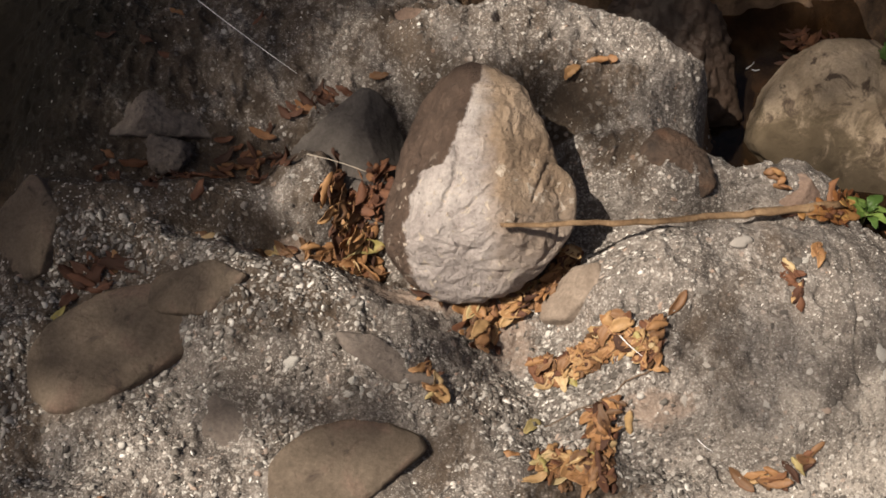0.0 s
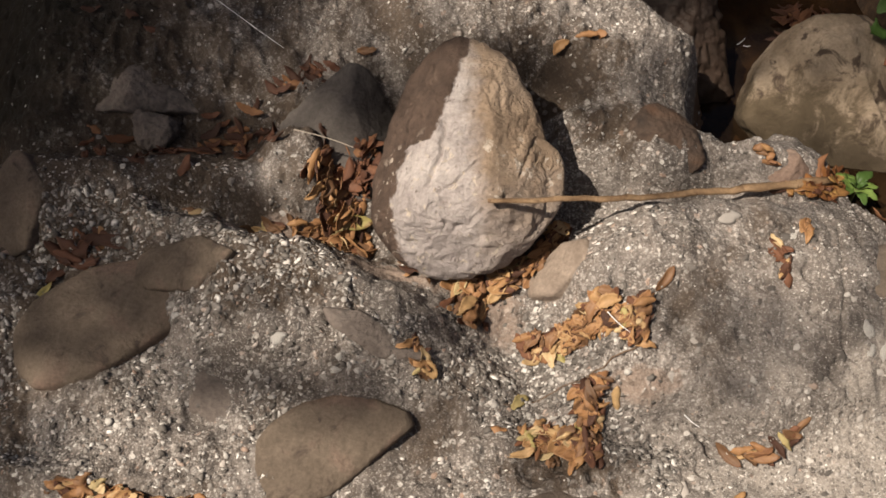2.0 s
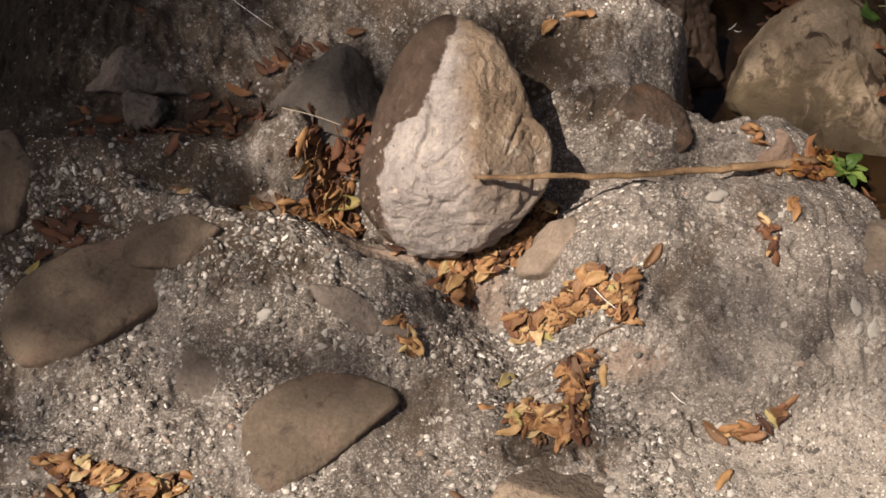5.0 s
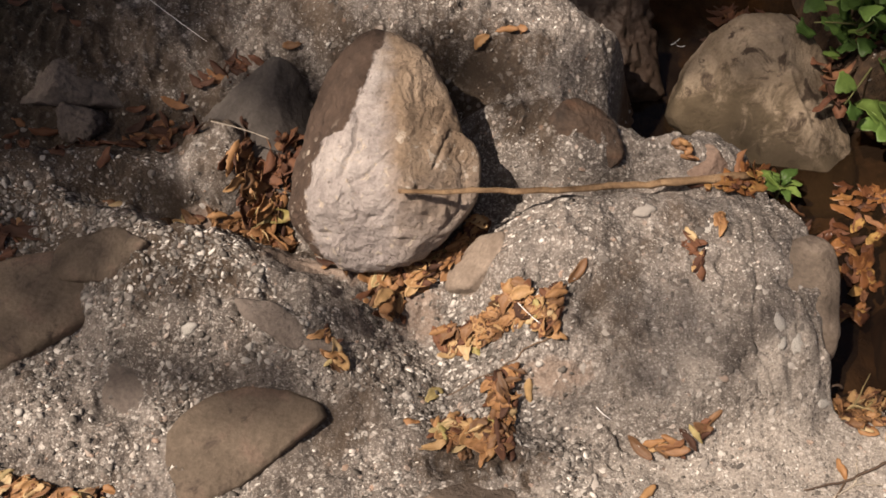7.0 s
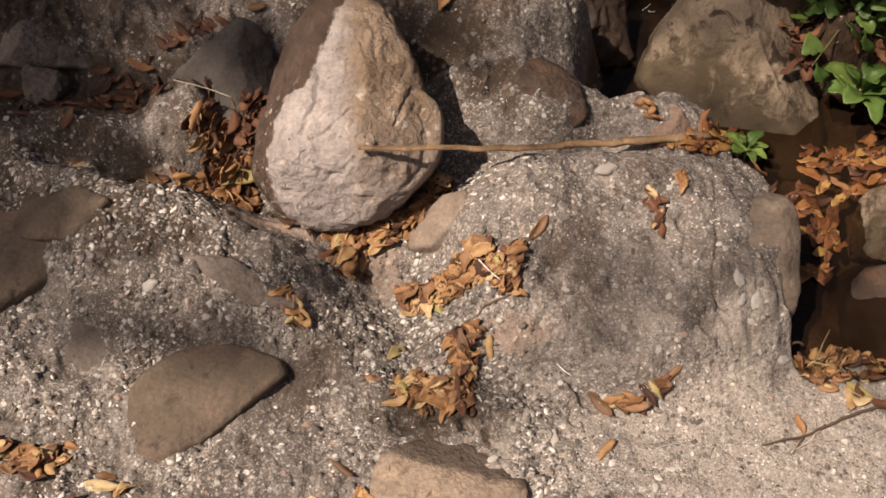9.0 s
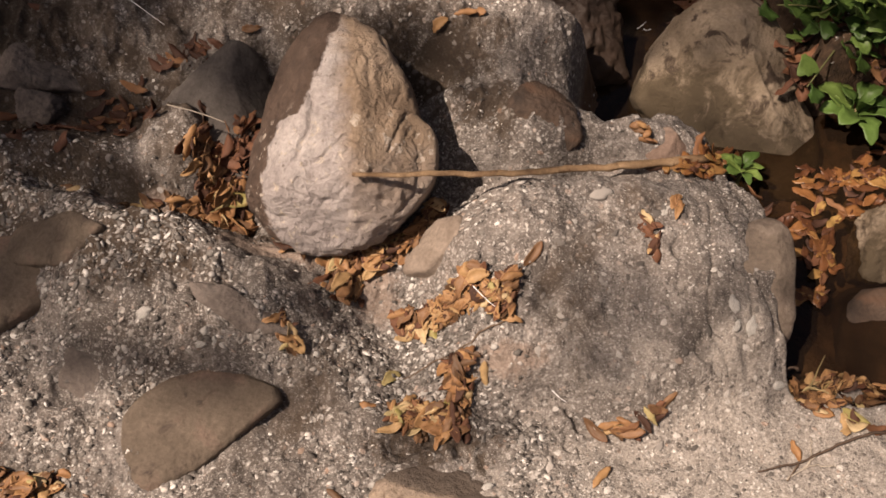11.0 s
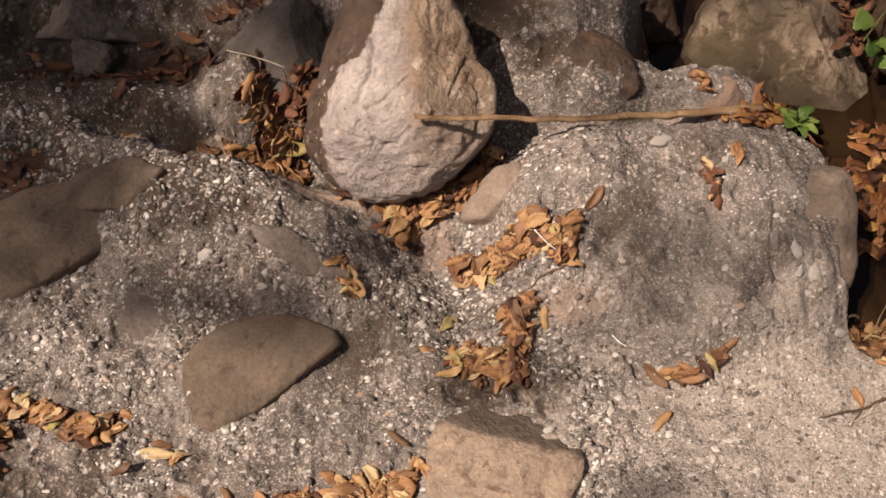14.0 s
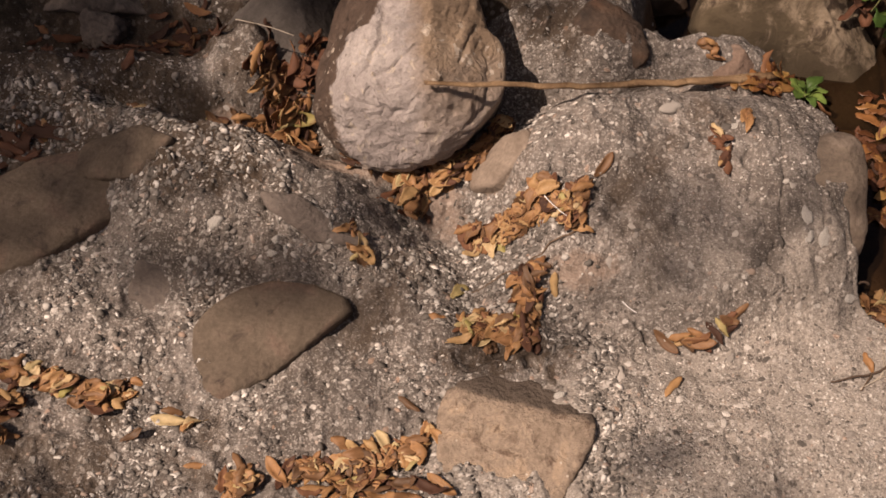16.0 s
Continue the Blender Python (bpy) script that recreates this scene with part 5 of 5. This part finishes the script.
for k in range(32):
    r = random.Random(700 + k)
    bx, by = (r.uniform(1.02, 1.26), r.uniform(0.50, 0.86)) if k < 24 else (r.uniform(0.95, 1.08), r.uniform(0.60, 0.76))
    top = r.uniform(0.14, 0.30)
    vine([(bx, by, float(ground_height(bx, by)) - 0.01), (bx - 0.01, by - 0.03, 0.4 * top), (bx + r.uniform(-0.04, 0.04), by - 0.06, 0.75 * top), (bx + r.uniform(-0.08, 0.04), by - 0.10, top)], 24, 720 + k, "dense green undergrowth stem on the shaded bank", 1.15, GREENS if k % 3 == 0 else ROUNDS, 0.055)

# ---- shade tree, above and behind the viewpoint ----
# added tree out of view; its leaves are placed where shade is wanted
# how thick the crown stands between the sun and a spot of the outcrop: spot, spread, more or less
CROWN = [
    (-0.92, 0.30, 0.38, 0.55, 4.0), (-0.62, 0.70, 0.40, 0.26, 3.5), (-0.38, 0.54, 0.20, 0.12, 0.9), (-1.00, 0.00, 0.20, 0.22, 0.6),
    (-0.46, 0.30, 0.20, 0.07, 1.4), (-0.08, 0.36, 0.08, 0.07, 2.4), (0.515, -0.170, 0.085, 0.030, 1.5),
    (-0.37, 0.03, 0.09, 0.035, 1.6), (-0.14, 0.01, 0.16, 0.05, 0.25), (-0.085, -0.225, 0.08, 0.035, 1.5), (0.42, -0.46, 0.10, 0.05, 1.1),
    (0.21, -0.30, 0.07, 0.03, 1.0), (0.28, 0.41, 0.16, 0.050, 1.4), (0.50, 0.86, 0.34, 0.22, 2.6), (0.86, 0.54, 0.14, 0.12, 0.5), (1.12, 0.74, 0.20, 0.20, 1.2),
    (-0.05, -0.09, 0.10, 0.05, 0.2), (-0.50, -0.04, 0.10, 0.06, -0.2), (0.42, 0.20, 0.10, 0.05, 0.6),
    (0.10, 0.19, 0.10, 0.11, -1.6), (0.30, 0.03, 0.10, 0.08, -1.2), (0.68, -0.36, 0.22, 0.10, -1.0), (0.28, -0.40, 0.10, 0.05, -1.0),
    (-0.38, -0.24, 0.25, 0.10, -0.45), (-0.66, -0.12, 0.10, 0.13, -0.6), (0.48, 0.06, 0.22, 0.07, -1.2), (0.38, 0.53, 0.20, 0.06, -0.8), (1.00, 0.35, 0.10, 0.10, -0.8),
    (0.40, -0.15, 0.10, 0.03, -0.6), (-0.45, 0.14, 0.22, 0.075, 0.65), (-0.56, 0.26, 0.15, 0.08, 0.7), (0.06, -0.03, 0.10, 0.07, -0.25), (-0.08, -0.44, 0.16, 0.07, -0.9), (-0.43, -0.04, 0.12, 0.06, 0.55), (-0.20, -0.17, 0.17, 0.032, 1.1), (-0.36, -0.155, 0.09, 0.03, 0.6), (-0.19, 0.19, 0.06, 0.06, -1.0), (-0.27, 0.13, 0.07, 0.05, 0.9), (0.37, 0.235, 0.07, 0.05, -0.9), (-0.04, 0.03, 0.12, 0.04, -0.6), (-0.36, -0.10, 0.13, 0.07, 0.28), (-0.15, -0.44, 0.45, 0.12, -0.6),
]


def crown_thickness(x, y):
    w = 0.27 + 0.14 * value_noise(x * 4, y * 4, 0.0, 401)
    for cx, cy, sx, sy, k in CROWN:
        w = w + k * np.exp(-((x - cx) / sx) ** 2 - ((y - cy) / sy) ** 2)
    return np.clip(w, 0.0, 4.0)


def shade_tree():
    """An added, unseen broadleaf tree whose crown hangs over the outcrop and dapples it."""
    rnd = random.Random(900)
    base = new("unseen_shade_tree")
    base.location = (-4.6, 0.2, -0.2)
    tagged(base, "tall unseen broadleaf tree added to shade the outcrop", "tree")
    off = Vector(base.location)
    v, f = tube([Vector(p) - off for p in ((-4.6, 0.2, -0.6), (-4.6, 0.1, 1.5), (-4.5, -0.2, 3.5), (-4.4, -0.6, 5.5), (-4.2, -1.2, 8.2))], [0.24, 0.19, 0.16, 0.13, 0.05], 10, 0.08, 1)
    part("trunk", mesh_of("trunk", v, f, M_BARK), base)
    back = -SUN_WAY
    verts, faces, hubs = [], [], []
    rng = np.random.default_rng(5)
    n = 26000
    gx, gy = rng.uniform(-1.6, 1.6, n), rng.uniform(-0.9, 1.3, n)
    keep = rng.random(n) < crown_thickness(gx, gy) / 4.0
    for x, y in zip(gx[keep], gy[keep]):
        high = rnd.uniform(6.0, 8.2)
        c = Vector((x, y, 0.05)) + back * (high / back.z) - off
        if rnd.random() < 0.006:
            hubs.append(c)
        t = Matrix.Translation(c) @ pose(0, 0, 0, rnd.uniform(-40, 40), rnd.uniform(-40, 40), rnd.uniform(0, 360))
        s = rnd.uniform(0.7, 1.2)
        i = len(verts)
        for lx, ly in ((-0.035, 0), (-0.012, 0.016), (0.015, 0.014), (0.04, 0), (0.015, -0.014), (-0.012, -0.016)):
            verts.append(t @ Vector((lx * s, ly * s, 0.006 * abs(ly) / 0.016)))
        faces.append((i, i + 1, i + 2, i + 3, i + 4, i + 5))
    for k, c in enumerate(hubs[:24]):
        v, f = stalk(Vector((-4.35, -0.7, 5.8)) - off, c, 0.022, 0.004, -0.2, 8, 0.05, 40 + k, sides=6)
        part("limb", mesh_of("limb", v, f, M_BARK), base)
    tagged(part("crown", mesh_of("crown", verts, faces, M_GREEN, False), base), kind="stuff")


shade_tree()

# ---- pebbles of the conglomerate ----
SILT = ((-0.02, 0.035, 0.11, 0.04), (-0.26, 0.10, 0.14, 0.035), (0.14, -0.02, 0.06, 0.06), (0.36, -0.16, 0.07, 0.03), (0.56, -0.12, 0.10, 0.06))


def pebble_room(x, y):
    """How thickly pebbles crowd the rock."""
    w = 0.30 + 0.75 * value_noise(x * 7, y * 7, 0.0, 61) + 0.60 * value_noise(x * 21, y * 21, 0.0, 63)
    w = w * np.where(x > 0.40 + 0.05 * value_noise(x * 15, y * 15, 0.0, 64), 0.40, 1.0) * np.where((x < -0.42 + 0.1 * value_noise(x * 6, y * 6, 0.0, 65)) & (y > 0.28), 0.10, 1.0) * np.where(y > 0.3, 0.6, 1.0) * np.where((y > 0.21) & (x < -0.08), 0.35, 1.0) * np.where((x > 0.32) & (x < 0.52) & (y < -0.22), 3.0, 1.0)
    for cx, cy, sx, sy in SILT:
        w = w * (1 - 0.92 * np.exp(-(((x - cx) / sx) ** 2 + ((y - cy) / sy) ** 2) ** 2))
    return np.clip(w, 0.03, 1.0) * (land(x, y) > 0.6)


def pebble_spots(n, rng, box):
    x, y = rng.uniform(box[0], box[1], n), rng.uniform(box[2], box[3], n)
    keep = rng.random(n) < pebble_room(x, y)
    return x[keep], y[keep]


_rng = np.random.default_rng(77)
PEBBLES = []
for k in range(5):
    d, f = BALLS[1]
    wob = 1 + 0.24 * _rng.uniform(-1, 1, len(d))
    PEBBLES.append(mesh_of("pebble", d * wob[:, None] * np.array((1.0, 0.72, 0.36)), f, M_PEBBLE, False))
_px, _py = pebble_spots(900, _rng, (-0.72, 0.78, -0.5, 0.3))
for k in range(min(290, len(_px))):
    s = float(_rng.uniform(0.0038, 0.0085))
    m = on_ground(float(_px[k]), float(_py[k]), float(_rng.uniform(0, 360)), -0.05 * s)
    part("pebble", PEBBLES[k % 5], ground, m @ Matrix.Diagonal((s, s, s, 1)))
_d, _f = BALLS[3]
_w = 1 + 0.26 * fbm(_d[:, 0] * 1.7, _d[:, 1] * 1.7, _d[:, 2] * 1.7, 3, 311)
BIG_PEBBLE = mesh_of("pebble", _d * _w[:, None] * np.array((1.0, 0.68, 0.42)), _f, M_PEBBLE)
M_WHITE = rock_material("white_quartz", [(0.3, (0.34, 0.32, 0.295)), (0.7, (0.54, 0.52, 0.485))], 40, bump=0.5)
WHITE_PEBBLE = mesh_of("pebble", _d * _w[:, None] * np.array((1.0, 0.66, 0.40)), _f, M_WHITE)
for x, y, s, turn in ((0.699, -0.083, 0.014, 100), (0.728, -0.107, 0.015, 80), (0.703, -0.112, 0.010, 60), (0.603, 0.066, 0.009, 20), (-0.20, -0.125, 0.014, 20), (-0.105, -0.15, 0.008, 60), (-0.11, -0.165, 0.009, 0), (-0.09, -0.16, 0.008, 90), (0.50, -0.235, 0.012, 60), (0.781, -0.167, 0.012, 0), (0.33, -0.335, 0.009, 20)):
    part("pebble", WHITE_PEBBLE, ground, on_ground(x, y, turn, -0.15 * s) @ Matrix.Diagonal((s, s, s, 1)), "pale quartz pebble")
for x, y, s, turn in ((0.585, 0.062, 0.015, 10), (0.50, 0.09, 0.020, 5), (0.43, -0.005, 0.013, 0), (0.56, -0.02, 0.011, 30), (0.66, -0.12, 0.009, 80), (0.13, -0.075, 0.010, 10), (-0.33, -0.18, 0.014, 30), (0.42, -0.30, 0.016, 70)):
    part("pebble", BIG_PEBBLE, ground, on_ground(x, y, turn, -0.31 * s) @ Matrix.Diagonal((s, s, s, 1)))

_rng = np.random.default_rng(79)
for k in range(70):
    x, y, s = float(_rng.uniform(0.38, 0.78)), float(_rng.uniform(-0.42, 0.12)), float(_rng.uniform(0.0035, 0.0085))
    if land(np.array(x), np.array(y)) > 0.9:
        part("pebble", BIG_PEBBLE, ground, on_ground(x, y, float(_rng.uniform(0, 360)), -0.22 * s) @ Matrix.Diagonal((s, s, s, 1)))


def grit(n, lo, hi, box, seed):
    rng = np.random.default_rng(seed)
    x, y = pebble_spots(n, rng, box)
    n = len(x)
    d, f = BALLS[1]
    f = np.array(f)
    s = lo + (hi - lo) * rng.random(n) ** 2.2
    a = rng.normal(0.15, 0.7, n)
    shape = d[None] * (1 + 0.36 * rng.uniform(-1, 1, (n, len(d), 1))) * np.stack([np.ones(n), rng.uniform(0.35, 0.8, n), rng.uniform(0.16, 0.32, n)], 1)[:, None, :]
    shape = shape * s[:, None, None]
    c, q = np.cos(a)[:, None], np.sin(a)[:, None]
    vx, vy = shape[..., 0] * c - shape[..., 1] * q, shape[..., 0] * q + shape[..., 1] * c
    e = 0.006
    gx = np.clip((ground_height(x + e, y) - ground_height(x - e, y)) / (2 * e), -0.7, 0.7)
    gy = np.clip((ground_height(x, y + e) - ground_height(x, y - e)) / (2 * e), -0.7, 0.7)
    z = ground_height(x, y)
    v = np.stack([x[:, None] + vx, y[:, None] + vy, (z - 0.06 * s)[:, None] + shape[..., 2] + vx * gx[:, None] + vy * gy[:, None]], -1)
    faces = (f[None] + (np.arange(n) * len(d))[:, None, None]).reshape(-1, 3)
    me = bpy.data.meshes.new("grit")
    me.vertices.add(v.size // 3)
    me.vertices.foreach_set("co", v.ravel())
    me.loops.add(faces.size)
    me.loops.foreach_set("vertex_index", faces.ravel().astype(np.int32))
    me.polygons.add(len(faces))
    me.polygons.foreach_set("loop_start", np.arange(0, faces.size, 3, dtype=np.int32))
    me.update(calc_edges=True)
    me.materials.append(M_GRIT)
    return tagged(part("grit", me, ground), kind="stuff")


grit(80000, 0.0011, 0.0046, (-0.80, 1.05, -0.60, 0.70), 88)
grit(42000, 0.0009, 0.0028, (0.38, 1.05, -0.60, 0.16), 90)
grit(30000, 0.0028, 0.0082, (-0.75, 0.42, -0.58, 0.14), 89)
